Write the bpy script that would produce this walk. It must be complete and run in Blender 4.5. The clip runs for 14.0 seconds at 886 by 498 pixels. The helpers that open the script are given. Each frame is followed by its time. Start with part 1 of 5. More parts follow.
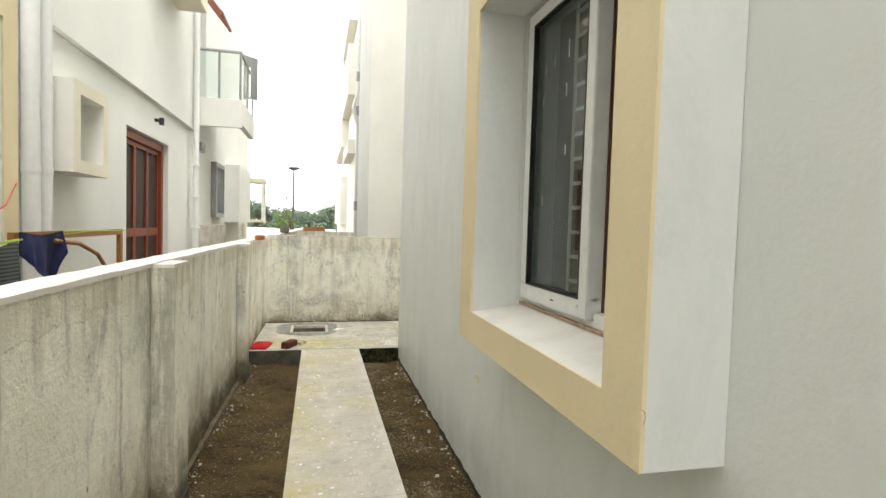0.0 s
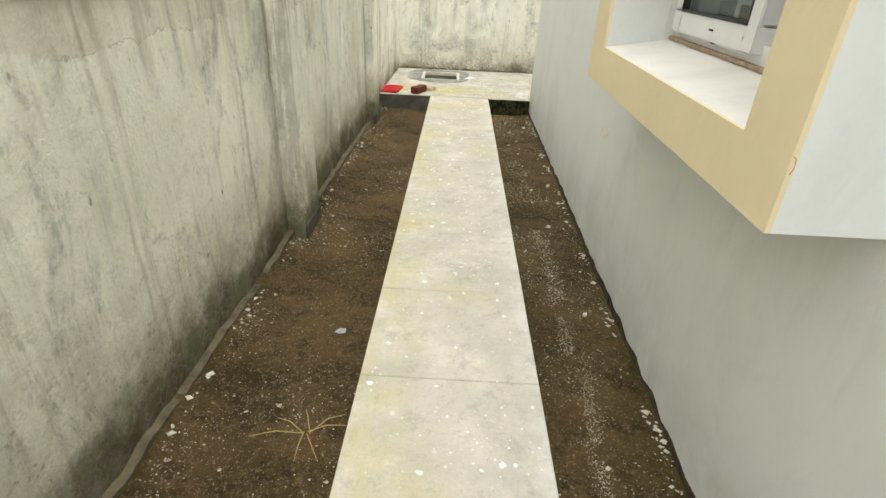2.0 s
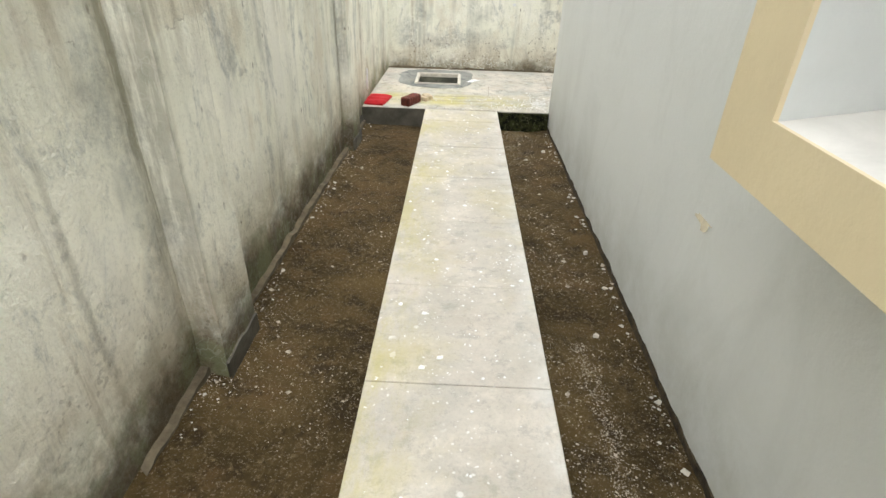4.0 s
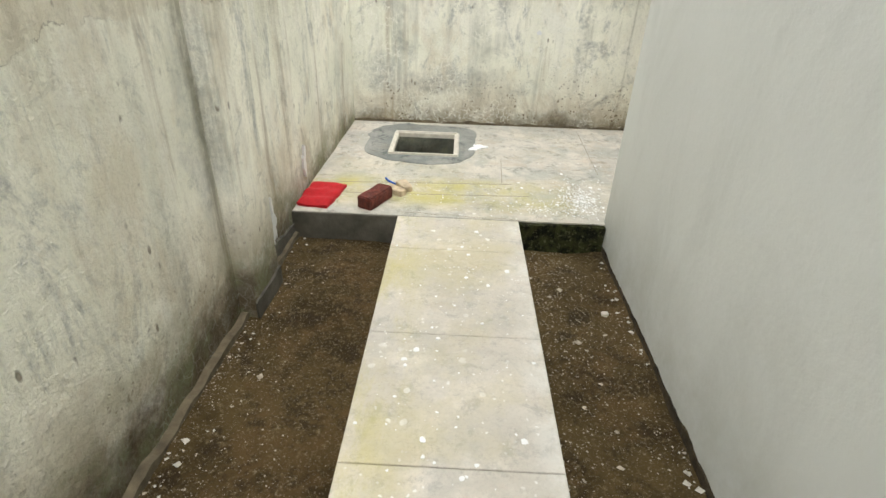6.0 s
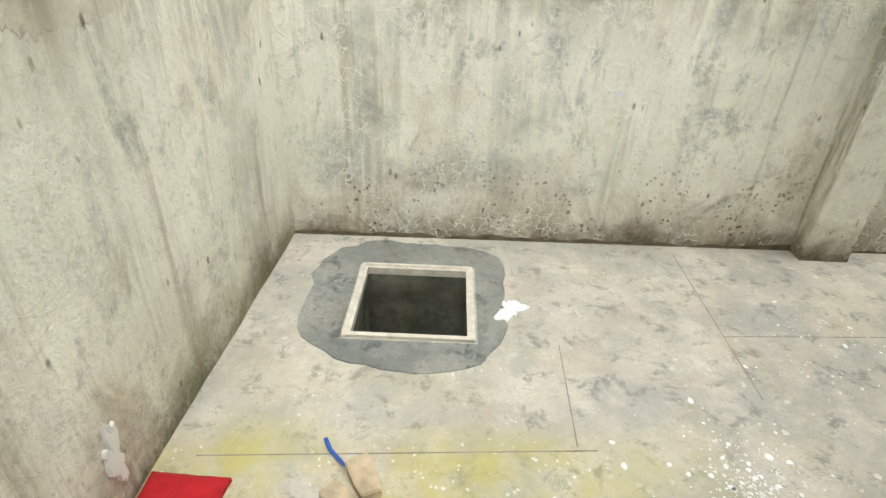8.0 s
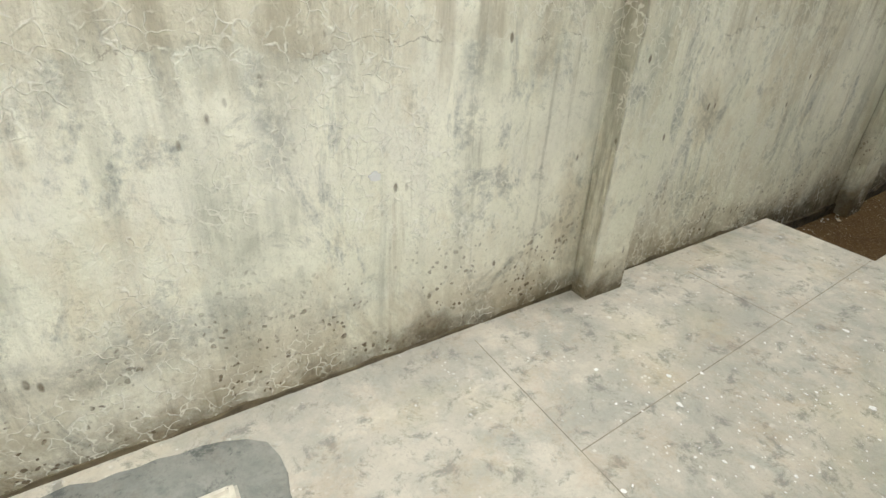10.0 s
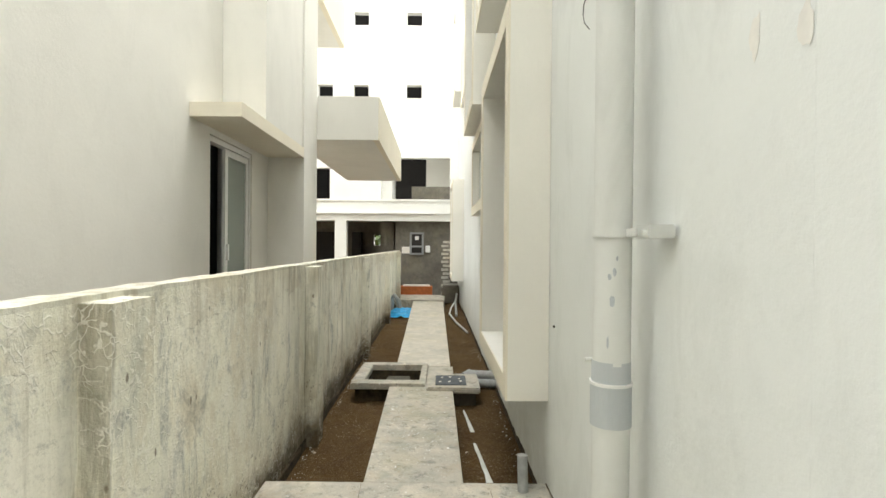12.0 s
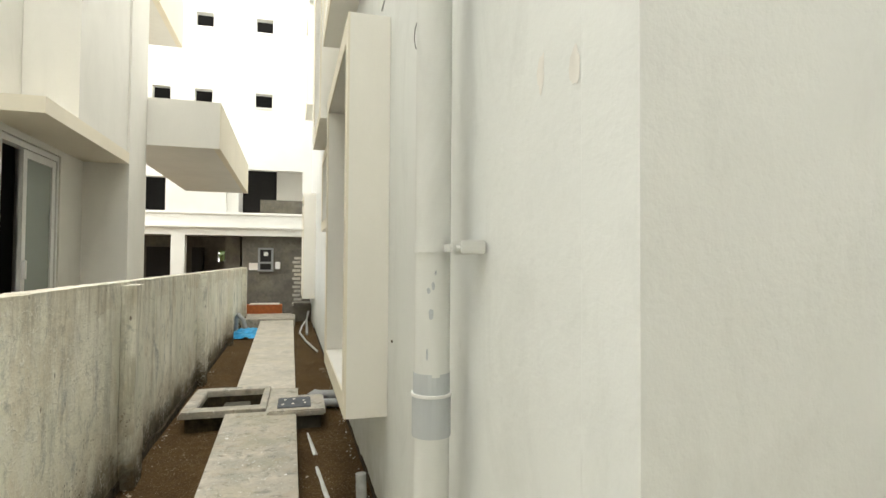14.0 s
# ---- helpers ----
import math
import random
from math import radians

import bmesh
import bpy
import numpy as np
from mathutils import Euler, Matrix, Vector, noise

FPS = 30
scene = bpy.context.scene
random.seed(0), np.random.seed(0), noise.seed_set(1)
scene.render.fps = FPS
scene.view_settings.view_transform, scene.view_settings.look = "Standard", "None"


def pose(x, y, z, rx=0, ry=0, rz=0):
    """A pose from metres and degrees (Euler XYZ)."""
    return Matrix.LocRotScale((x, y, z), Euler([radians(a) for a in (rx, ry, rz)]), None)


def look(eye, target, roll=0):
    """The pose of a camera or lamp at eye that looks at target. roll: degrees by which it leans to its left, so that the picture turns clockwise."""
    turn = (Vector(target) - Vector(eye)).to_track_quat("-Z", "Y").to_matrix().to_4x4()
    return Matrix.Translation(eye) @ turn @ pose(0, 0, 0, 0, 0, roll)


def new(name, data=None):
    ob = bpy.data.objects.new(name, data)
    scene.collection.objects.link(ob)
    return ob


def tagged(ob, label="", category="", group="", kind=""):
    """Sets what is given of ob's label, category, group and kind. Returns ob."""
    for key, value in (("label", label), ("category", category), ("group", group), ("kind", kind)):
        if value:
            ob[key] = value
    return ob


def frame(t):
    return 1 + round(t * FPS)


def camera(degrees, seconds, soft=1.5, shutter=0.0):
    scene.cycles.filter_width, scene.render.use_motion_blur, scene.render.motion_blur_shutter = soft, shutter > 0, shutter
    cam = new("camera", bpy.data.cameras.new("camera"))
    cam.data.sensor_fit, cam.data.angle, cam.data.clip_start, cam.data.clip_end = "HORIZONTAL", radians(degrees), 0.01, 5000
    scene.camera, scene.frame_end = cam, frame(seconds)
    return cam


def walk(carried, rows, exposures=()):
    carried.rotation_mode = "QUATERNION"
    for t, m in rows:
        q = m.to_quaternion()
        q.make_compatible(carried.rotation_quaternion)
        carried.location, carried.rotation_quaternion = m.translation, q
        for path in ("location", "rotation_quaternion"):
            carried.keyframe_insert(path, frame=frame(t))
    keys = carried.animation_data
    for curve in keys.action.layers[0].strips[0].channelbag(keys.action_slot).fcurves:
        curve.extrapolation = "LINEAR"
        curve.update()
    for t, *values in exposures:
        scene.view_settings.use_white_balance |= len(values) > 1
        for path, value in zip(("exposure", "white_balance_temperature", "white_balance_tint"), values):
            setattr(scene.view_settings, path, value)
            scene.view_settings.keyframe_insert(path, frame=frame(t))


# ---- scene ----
cam = camera(80.3, 14.0)
EXPO = [
    (0.0, 1.18, 6650, 10), (1.0, 1.36, 6650, 10), (2.0, 1.52, 6500, 10), (4.5, 1.56, 6200, 13), (5.5, 1.45, 6250, 12), (6.5, 1.33, 6380, 11),
    (7.0, 1.27, 6400, 10), (9.5, 1.42, 6300, 11), (10.0, 1.34, 6400, 10), (10.5, 1.5, 6350, 11), (11.5, 1.55, 6450, 10), (14.0, 1.45, 6700, 10),
]
PATH = [
    (0, (0.043, -0.12, 1.559), (0.509, 1.823, 1.471), 1.7),
    (0.5, (0.086, -0.095, 1.561), (0.188, 1.9, 1.449), 2.0),
    (1, (0.126, -0.047, 1.514), (0.11, 1.926, 1.187), 2.4),
    (1.5, (0.168, 0.005, 1.44), (0.138, 1.879, 0.743), 2.0),
    (2, (0.197, 0.04, 1.411), (0.175, 1.796, 0.453), 2.7),
    (2.2, (0.199, 0.096, 1.415), (0.179, 1.83, 0.419), 2.8),
    (4.3, (0.176, 1.739, 1.421), (0.148, 3.459, 0.402), 1.9),
    (4.5, (0.192, 1.978, 1.393), (0.166, 3.7, 0.375), 2.1),
    (5, (0.228, 2.584, 1.387), (0.201, 4.306, 0.371), 2.0),
    (5.5, (0.217, 3.17, 1.377), (0.19, 4.894, 0.364), 2.0),
    (6, (0.194, 3.747, 1.369), (0.164, 5.472, 0.357), 2.2),
    (6.5, (0.135, 4.305, 1.35), (0.118, 6.029, 0.336), 2.4),
    (7, (0.135, 4.842, 1.317), (0.114, 6.566, 0.303), 2.3),
    (7.2, (0.131, 5.086, 1.319), (0.107, 6.812, 0.31), 2.3),
    (9.3, (0.009, 6.579, 1.324), (0.247, 8.264, 0.274), 2.8),
    (9.5, (0.033, 6.637, 1.339), (0.421, 8.296, 0.291), 2.9),
    (10, (0.153, 6.802, 1.375), (1.107, 8.272, 0.41), 2.8),
    (10.5, (0.234, 6.954, 1.394), (1.779, 8.006, 0.681), 2.2),
    (10.8, (0.244, 7.043, 1.423), (2.015, 7.809, 0.898), 1.3),
    (11, (0.246, 7.099, 1.445), (2.114, 7.682, 1.034), 1.1),
    (11.5, (0.249, 7.158, 1.489), (2.23, 7.377, 1.32), 0.6),
    (12, (0.278, 7.167, 1.506), (2.278, 7.172, 1.493), 0.5),
    (12.5, (0.291, 7.177, 1.507), (2.289, 7.101, 1.551), 0.5),
    (13, (0.295, 7.184, 1.5), (2.291, 7.076, 1.554), 0.6),
    (13.5, (0.254, 7.19, 1.502), (2.238, 6.951, 1.561), 0.7),
    (14, (0.265, 7.052, 1.503), (2.194, 6.526, 1.556), 0.4),
]
walk(cam, [(t, look(eye, target, roll)) for t, eye, target, roll in PATH], EXPO)

# ---------- world, sun ----------
world = bpy.data.worlds.new("world")
scene.world = world
world.use_nodes = True
wn, wl = world.node_tree.nodes, world.node_tree.links
wn.clear()
sky = wn.new("ShaderNodeTexSky")
sky.sky_type, sky.sun_disc = "NISHITA", False
sky.sun_elevation, sky.sun_rotation = radians(62), radians(150)
sky.air_density, sky.dust_density = 1.0, 5.0
hs = wn.new("ShaderNodeHueSaturation")
hs.inputs["Saturation"].default_value = 0.1
hs.inputs["Value"].default_value = 1.0
cloud = wn.new("ShaderNodeMix")
cloud.data_type = "RGBA"
cloud.inputs[0].default_value = 0.7
cloud.inputs[7].default_value = (14.0, 14.2, 14.0, 1)
bg = wn.new("ShaderNodeBackground")
bg.inputs["Strength"].default_value = 0.13
wo = wn.new("ShaderNodeOutputWorld")
wl.new(sky.outputs[0], hs.inputs["Color"])
wl.new(hs.outputs[0], cloud.inputs[6])
wl.new(cloud.outputs[2], bg.inputs["Color"])
wl.new(bg.outputs[0], wo.inputs["Surface"])
sun = new("sun", bpy.data.lights.new("sun", "SUN"))
sun.data.energy, sun.data.angle, sun.data.color = 0.8, radians(25), (1.0, 0.98, 0.94)
sun.matrix_world = look((0, 0, 30), (-0.5 * 14, 0.87 * 14 - 6, 0))

# ---------- materials ----------


class Mat:
    """A small builder of node materials, with textures in object metres."""

    def __init__(self, name, rough=0.8, metal=0.0, spec=0.5):
        self.m = bpy.data.materials.new(name)
        self.m.use_nodes = True
        self.n, self.l = self.m.node_tree.nodes, self.m.node_tree.links
        self.b = self.n["Principled BSDF"]
        self.b.inputs["Roughness"].default_value = rough
        self.b.inputs["Metallic"].default_value = metal
        self.b.inputs["Specular IOR Level"].default_value = spec
        self.co = self.n.new("ShaderNodeNewGeometry").outputs["Position"]

    def stretch(self, sx, sy, sz):
        v = self.n.new("ShaderNodeVectorMath")
        v.operation = "MULTIPLY"
        v.inputs[1].default_value = (sx, sy, sz)
        self.l.new(self.co, v.inputs[0])
        return v.outputs[0]

    def noise(self, scale, detail=4, rough=0.6, co=None, dist=0.0):
        t = self.n.new("ShaderNodeTexNoise")
        t.inputs["Scale"].default_value = scale
        t.inputs["Detail"].default_value = detail
        t.inputs["Roughness"].default_value = rough
        t.inputs["Distortion"].default_value = dist
        self.l.new(co or self.co, t.inputs["Vector"])
        return t.outputs["Fac"]

    def voronoi(self, scale, co=None, feature="F1", rnd=1.0):
        t = self.n.new("ShaderNodeTexVoronoi")
        t.feature = feature
        t.inputs["Scale"].default_value = scale
        t.inputs["Randomness"].default_value = rnd
        self.l.new(co or self.co, t.inputs["Vector"])
        return t.outputs["Distance"]

    def ramp(self, fac, lo, hi, a=0.0, b=1.0):
        r = self.n.new("ShaderNodeMapRange")
        for i, v in enumerate((lo, hi, a, b)):
            r.inputs[i + 1].default_value = v
        self.l.new(fac, r.inputs[0])
        return r.outputs[0]

    def mul(self, a, b, op="MULTIPLY"):
        r = self.n.new("ShaderNodeMath")
        r.operation = op
        for i, v in enumerate((a, b)):
            if isinstance(v, (int, float)):
                r.inputs[i].default_value = v
            else:
                self.l.new(v, r.inputs[i])
        return r.outputs[0]

    def mix(self, fac, a, b):
        r = self.n.new("ShaderNodeMix")
        r.data_type = "RGBA"
        for k, v in ((0, fac), (6, a), (7, b)):
            if isinstance(v, tuple):
                r.inputs[k].default_value = (*v, 1)
            elif isinstance(v, (int, float)):
                r.inputs[k].default_value = v
            else:
                self.l.new(v, r.inputs[k])
        return r.outputs[2]

    def z(self):
        s = self.n.new("ShaderNodeSeparateXYZ")
        self.l.new(self.co, s.inputs[0])
        return s.outputs

    def warped(self, amount, scale):
        t = self.n.new("ShaderNodeTexNoise")
        t.inputs["Scale"].default_value = scale
        self.l.new(self.co, t.inputs["Vector"])
        v = self.n.new("ShaderNodeVectorMath")
        v.operation = "MULTIPLY_ADD"
        v.inputs[1].default_value = (amount, amount, amount)
        self.l.new(t.outputs["Color"], v.inputs[0])
        self.l.new(self.co, v.inputs[2])
        return v.outputs[0]

    def color(self, c):
        if isinstance(c, tuple):
            self.b.inputs["Base Color"].default_value = (*c, 1)
        else:
            self.l.new(c, self.b.inputs["Base Color"])
        return self

    def bump(self, h, dist=0.01, strength=0.6):
        p = self.n.new("ShaderNodeBump")
        p.inputs["Strength"].default_value = strength
        p.inputs["Distance"].default_value = dist
        self.l.new(h, p.inputs["Height"])
        self.l.new(p.outputs[0], self.b.inputs["Normal"])
        return self


def plain(name, c, rough=0.6, metal=0.0, var=0.12, scale=12.0, bump=0.0):
    m = Mat(name, rough, metal)
    dark = tuple(v * (1 - var) for v in c)
    lite = tuple(min(1, v * (1 + var)) for v in c)
    m.color(m.mix(m.ramp(m.noise(scale), 0.3, 0.7), dark, lite))
    if bump:
        m.bump(m.noise(scale * 5), bump)
    return m.m


def paint(name, c, dirt=0.25):
    m = Mat(name, 0.75, spec=0.25)
    big = m.ramp(m.noise(0.9, 3, 0.6), 0.35, 0.7)
    streak = m.ramp(m.noise(1.0, 6, 0.7, m.stretch(2.6, 2.6, 1.1), 0.8), 0.5, 0.75)
    dab = m.ramp(m.noise(3.5, 6, 0.75, None, 0.6), 0.56, 0.72)
    fine = m.ramp(m.noise(45, 3), 0.3, 0.7)
    base = m.mix(big, c, tuple(v * 0.93 for v in c))
    base = m.mix(m.mul(streak, dirt), base, tuple(v * k for v, k in zip(c, (0.62, 0.62, 0.6))))
    base = m.mix(m.mul(dab, dirt * 0.35), base, tuple(v * 0.84 for v in c))
    base = m.mix(m.mul(fine, 0.05), base, tuple(v * 0.7 for v in c))
    low = m.mul(m.ramp(m.z()[2], 0.35, -0.15), m.ramp(m.noise(5, 5, 0.7), 0.35, 0.7))
    base = m.mix(m.mul(low, 0.5), base, (0.42, 0.42, 0.33))
    m.color(base).bump(m.mul(m.noise(28, 5, 0.7), m.mul(m.noise(3, 3), 1.5, "MULTIPLY"), "ADD"), 0.004, 0.5)
    return m.m


def weathered(name, dark=0.6, crackle=0.35, lift=1.0, spot=0.9, smudges=(), green=0.0, runs=()):
    m = Mat(name, 0.92, spec=0.15)
    z = m.z()[2]
    base = m.mix(m.ramp(m.noise(1.1, 5, 0.6), 0.36, 0.64), tuple(v * lift for v in (0.64, 0.635, 0.54)), tuple(v * lift for v in (0.78, 0.76, 0.665)))
    cloud = m.ramp(m.noise(1.0, 6, 0.65, m.stretch(3.4, 3.4, 1.3), 0.7), 0.5, 0.62)
    base = m.mix(m.mul(cloud, 0.6), base, (0.84, 0.82, 0.735))
    # soft broad streaks that run down from the top
    broad = m.ramp(m.noise(1.0, 5, 0.62, m.stretch(5.5, 5.5, 0.4), 0.4), 0.5, 0.64)
    patch = m.ramp(m.noise(1.4, 5, 0.7), 0.42, 0.58)
    base = m.mix(m.mul(m.mul(broad, patch), dark), base, (0.37, 0.38, 0.32))
    thin = m.ramp(m.noise(1.0, 6, 0.7, m.stretch(19, 19, 1.3), 0.3), 0.56, 0.66)
    base = m.mix(m.mul(m.mul(thin, m.ramp(m.noise(2.1, 4, 0.6), 0.46, 0.62)), dark * 0.6), base, (0.35, 0.33, 0.25))
    # blue-grey smudges, broken up by a finer grain
    grain = m.ramp(m.noise(26, 5, 0.8), 0.38, 0.6, 0.2, 1.0)
    smut = m.ramp(m.noise(1.0, 8, 0.74, m.stretch(3.6, 3.6, 1.9), 0.9), 0.53, 0.62)
    if smudges:
        at = m.warped(0.3, 5)
        for c, rad in smudges:
            o = m.n.new("ShaderNodeVectorMath")
            o.operation = "SUBTRACT"
            o.inputs[1].default_value = tuple(v + 0.15 for v in c)
            m.l.new(at, o.inputs[0])
            q = m.n.new("ShaderNodeVectorMath")
            q.operation = "MULTIPLY"
            q.inputs[1].default_value = tuple(1 / v for v in rad)
            m.l.new(o.outputs[0], q.inputs[0])
            w = m.n.new("ShaderNodeVectorMath")
            w.operation = "LENGTH"
            m.l.new(q.outputs[0], w.inputs[0])
            smut = m.mul(smut, m.ramp(w.outputs["Value"], 1.3, 0.35, 0.0, 0.85), "MAXIMUM")
    base = m.mix(m.mul(m.mul(smut, grain), dark * 1.15), base, (0.29, 0.31, 0.3))
    fleck = m.ramp(m.noise(9.0, 7, 0.8, None, 0.5), 0.56, 0.64)
    base = m.mix(m.mul(fleck, dark * 0.7), base, (0.36, 0.37, 0.33))
    tan = m.ramp(m.noise(1.9, 6, 0.7, m.stretch(1.5, 1.5, 0.8)), 0.53, 0.66)
    base = m.mix(m.mul(tan, 0.4), base, (0.6, 0.51, 0.36))
    rust = m.ramp(m.noise(0.9, 6, 0.65, m.stretch(7, 7, 0.45)), 0.6, 0.7)
    base = m.mix(m.mul(rust, 0.6), base, (0.36, 0.29, 0.19))
    # a later band of render below the coping, with a wandering seam
    zc = m.mul(z, m.ramp(m.noise(3.4, 6, 0.7), 0.3, 0.7, -0.05, 0.05), "ADD")
    above = m.mul(m.ramp(zc, 1.15, 1.165), m.ramp(m.noise(1.6, 3), 0.4, 0.55))
    base = m.mix(m.mul(above, 0.5), base, (0.66, 0.6, 0.47))
    seam = m.mul(m.ramp(m.mul(m.mul(zc, 1.158, "SUBTRACT"), 0.0, "ABSOLUTE"), 0.004, 0.001), m.ramp(m.noise(3.7, 4), 0.5, 0.56))
    base = m.mix(m.mul(seam, 0.5), base, (0.2, 0.17, 0.12))
    drip = m.mul(m.ramp(z, 0.9, 1.25), m.ramp(m.noise(1.0, 6, 0.7, m.stretch(10, 10, 0.9)), 0.46, 0.62))
    base = m.mix(m.mul(drip, 0.6), base, (0.4, 0.35, 0.25))
    # dirt run down beside the piers
    for axis, at_, half, deep in runs:
        off = m.mul(m.mul(m.mul(m.z()[axis], m.ramp(m.noise(2.2, 4), 0.3, 0.7, -0.012, 0.012), "ADD"), at_, "SUBTRACT"), 0.0, "ABSOLUTE")
        run = m.mul(m.ramp(off, half, half * 0.25), m.ramp(m.noise(1.0, 6, 0.7, m.stretch(14, 14, 1.6)), 0.4, 0.56))
        base = m.mix(m.mul(run, deep), base, (0.22, 0.2, 0.13))
    # damp and dirt at the foot
    low = m.mul(m.ramp(z, 0.5, -0.1), m.ramp(m.noise(2.2, 7, 0.75, None, 0.5), 0.38, 0.56))
    base = m.mix(m.mul(low, 0.9), base, (0.33, 0.25, 0.14))
    low2 = m.mul(m.ramp(z, 0.22, -0.12), m.ramp(m.noise(4.2, 7, 0.78), 0.38, 0.56))
    base = m.mix(m.mul(low2, 0.85), base, (0.13, 0.11, 0.065))
    wet = m.mul(m.ramp(m.mul(z, m.ramp(m.noise(2.6, 6, 0.72), 0.3, 0.7, -0.14, 0.12), "ADD"), 0.1, -0.04), 0.92)
    base = m.mix(m.mul(wet, m.ramp(z, 0.04, -0.01)) if not runs else m.mul(wet, 0.8), base, (0.07, 0.05, 0.028))
    if green:
        moss = m.mul(m.ramp(z, 0.3, 0.0), m.ramp(m.noise(3.0, 6, 0.75), 0.46, 0.58))
        base = m.mix(m.mul(moss, green), base, (0.22, 0.25, 0.13))
    # curling flakes of old paint
    net = m.mul(m.ramp(m.voronoi(19, m.warped(0.1, 13), "DISTANCE_TO_EDGE"), 0.06, 0.02), m.ramp(m.noise(17, 3), 0.42, 0.52))
    crack = m.mul(net, m.ramp(m.noise(1.9, 4, 0.6), 0.47, 0.55))
    base = m.mix(m.mul(crack, crackle), base, (0.9, 0.885, 0.8))
    spots = m.mul(m.ramp(m.mul(m.voronoi(36, m.warped(0.04, 22)), m.mul(m.noise(13, 3), 0.62, "SUBTRACT"), "ADD"), 0.12, 0.04), m.ramp(m.noise(4.0, 5, 0.7), 0.46, 0.54))
    spots = m.mul(spots, m.ramp(z, 0.6, 0.15))
    dash = m.mul(m.ramp(m.voronoi(1.0, m.stretch(13, 13, 6)), 0.13, 0.07), m.ramp(m.noise(6.0, 3), 0.52, 0.58))
    marks = m.mul(m.mul(spots, spot), m.mul(dash, 0.75), "MAXIMUM")
    base = m.mix(marks, base, (0.14, 0.105, 0.065))
    base = m.mix(m.mul(m.ramp(m.noise(70, 4, 0.8), 0.5, 0.7), 0.25), base, (0.36, 0.35, 0.29))
    h = m.mul(m.mul(m.noise(7, 6, 0.7), m.mul(m.noise(60, 4, 0.7), 0.35), "ADD"), m.mul(crack, 0.22 * crackle), "ADD")
    h = m.mul(h, m.mul(marks, -0.3), "ADD")
    m.color(base).bump(h, 0.014, 0.9)
    return m.m


def concrete(name, a, b, yellow=0.35, stain=0.4, speck=0.9, band=None, side=None):
    m = Mat(name, 0.88, spec=0.2)
    base = m.mix(m.ramp(m.noise(2.4, 7, 0.72), 0.38, 0.62), a, b)
    base = m.mix(m.mul(m.ramp(m.noise(3.3, 6, 0.7), 0.52, 0.66), 0.55), base, tuple(min(0.9, v * 1.28) for v in a))
    base = m.mix(m.mul(m.ramp(m.noise(2.9, 7, 0.75, None, 0.3), 0.5, 0.6), stain * 0.6), base, tuple(v * k for v, k in zip(a, (0.6, 0.66, 0.7))))
    base = m.mix(m.mul(m.ramp(m.noise(8.5, 8, 0.8, None, 0.3), 0.53, 0.62), stain), base, tuple(v * k for v, k in zip(a, (0.45, 0.48, 0.5))))
    base = m.mix(m.mul(m.ramp(m.noise(3.6, 8, 0.8, None, 0.1), 0.52, 0.62), stain * 0.35), base, tuple(v * k for v, k in zip(a, (0.76, 0.62, 0.5))))
    base = m.mix(m.mul(m.ramp(m.noise(1.3, 5, 0.65), 0.5, 0.62), yellow), base, (0.5, 0.43, 0.16))
    base = m.mix(m.mul(m.ramp(m.noise(24, 6, 0.8), 0.55, 0.68), 0.4), base, tuple(v * 0.5 for v in a))
    base = m.mix(m.mul(m.ramp(m.noise(75, 4, 0.8), 0.5, 0.7), 0.25), base, tuple(v * 0.5 for v in a))
    clus = m.ramp(m.noise(1.25, 4, 0.6), 0.5, 0.6)
    d1 = m.mul(m.ramp(m.voronoi(13, m.warped(0.03, 30)), 0.2, 0.15), m.mul(clus, m.ramp(m.noise(9, 2), 0.48, 0.54)))
    d2 = m.mul(m.ramp(m.voronoi(34, m.warped(0.02, 40)), 0.2, 0.14), m.mul(m.ramp(m.noise(2.3, 4), 0.47, 0.55), m.ramp(m.noise(14, 2), 0.46, 0.54)))
    algae = (0.46, 0.41, 0.12)
    if band:
        y = m.z()[1]
        x = m.z()[0]
        inside = m.mul(m.ramp(y, band[0] - 0.08, band[0] + 0.1), m.ramp(y, band[1] + 0.12, band[1] - 0.04))
        inside = m.mul(inside, m.ramp(x, 1.05, 0.5))
        base = m.mix(m.mul(m.mul(inside, m.ramp(m.noise(2.6, 6, 0.7), 0.34, 0.58)), 0.75), base, algae)
    if side:
        x = m.z()[0]
        edge = m.mul(m.ramp(x, side[1], side[0]), m.ramp(m.noise(1.0, 6, 0.75, m.stretch(4, 1.6, 1)), 0.42, 0.6))
        base = m.mix(m.mul(edge, 0.5), base, algae)
        pale = m.mul(m.ramp(x, side[2], side[3]), m.ramp(m.noise(4.0, 6, 0.75), 0.42, 0.6))
        base = m.mix(m.mul(pale, 0.55), base, (0.72, 0.71, 0.66))
    base = m.mix(m.mul(m.mul(d1, d2, "MAXIMUM"), speck), base, (0.85, 0.85, 0.82))
    m.color(base).bump(m.mul(m.noise(14, 6, 0.7), m.mul(m.noise(90, 3), 0.4), "ADD"), 0.008, 0.7)
    return m.m


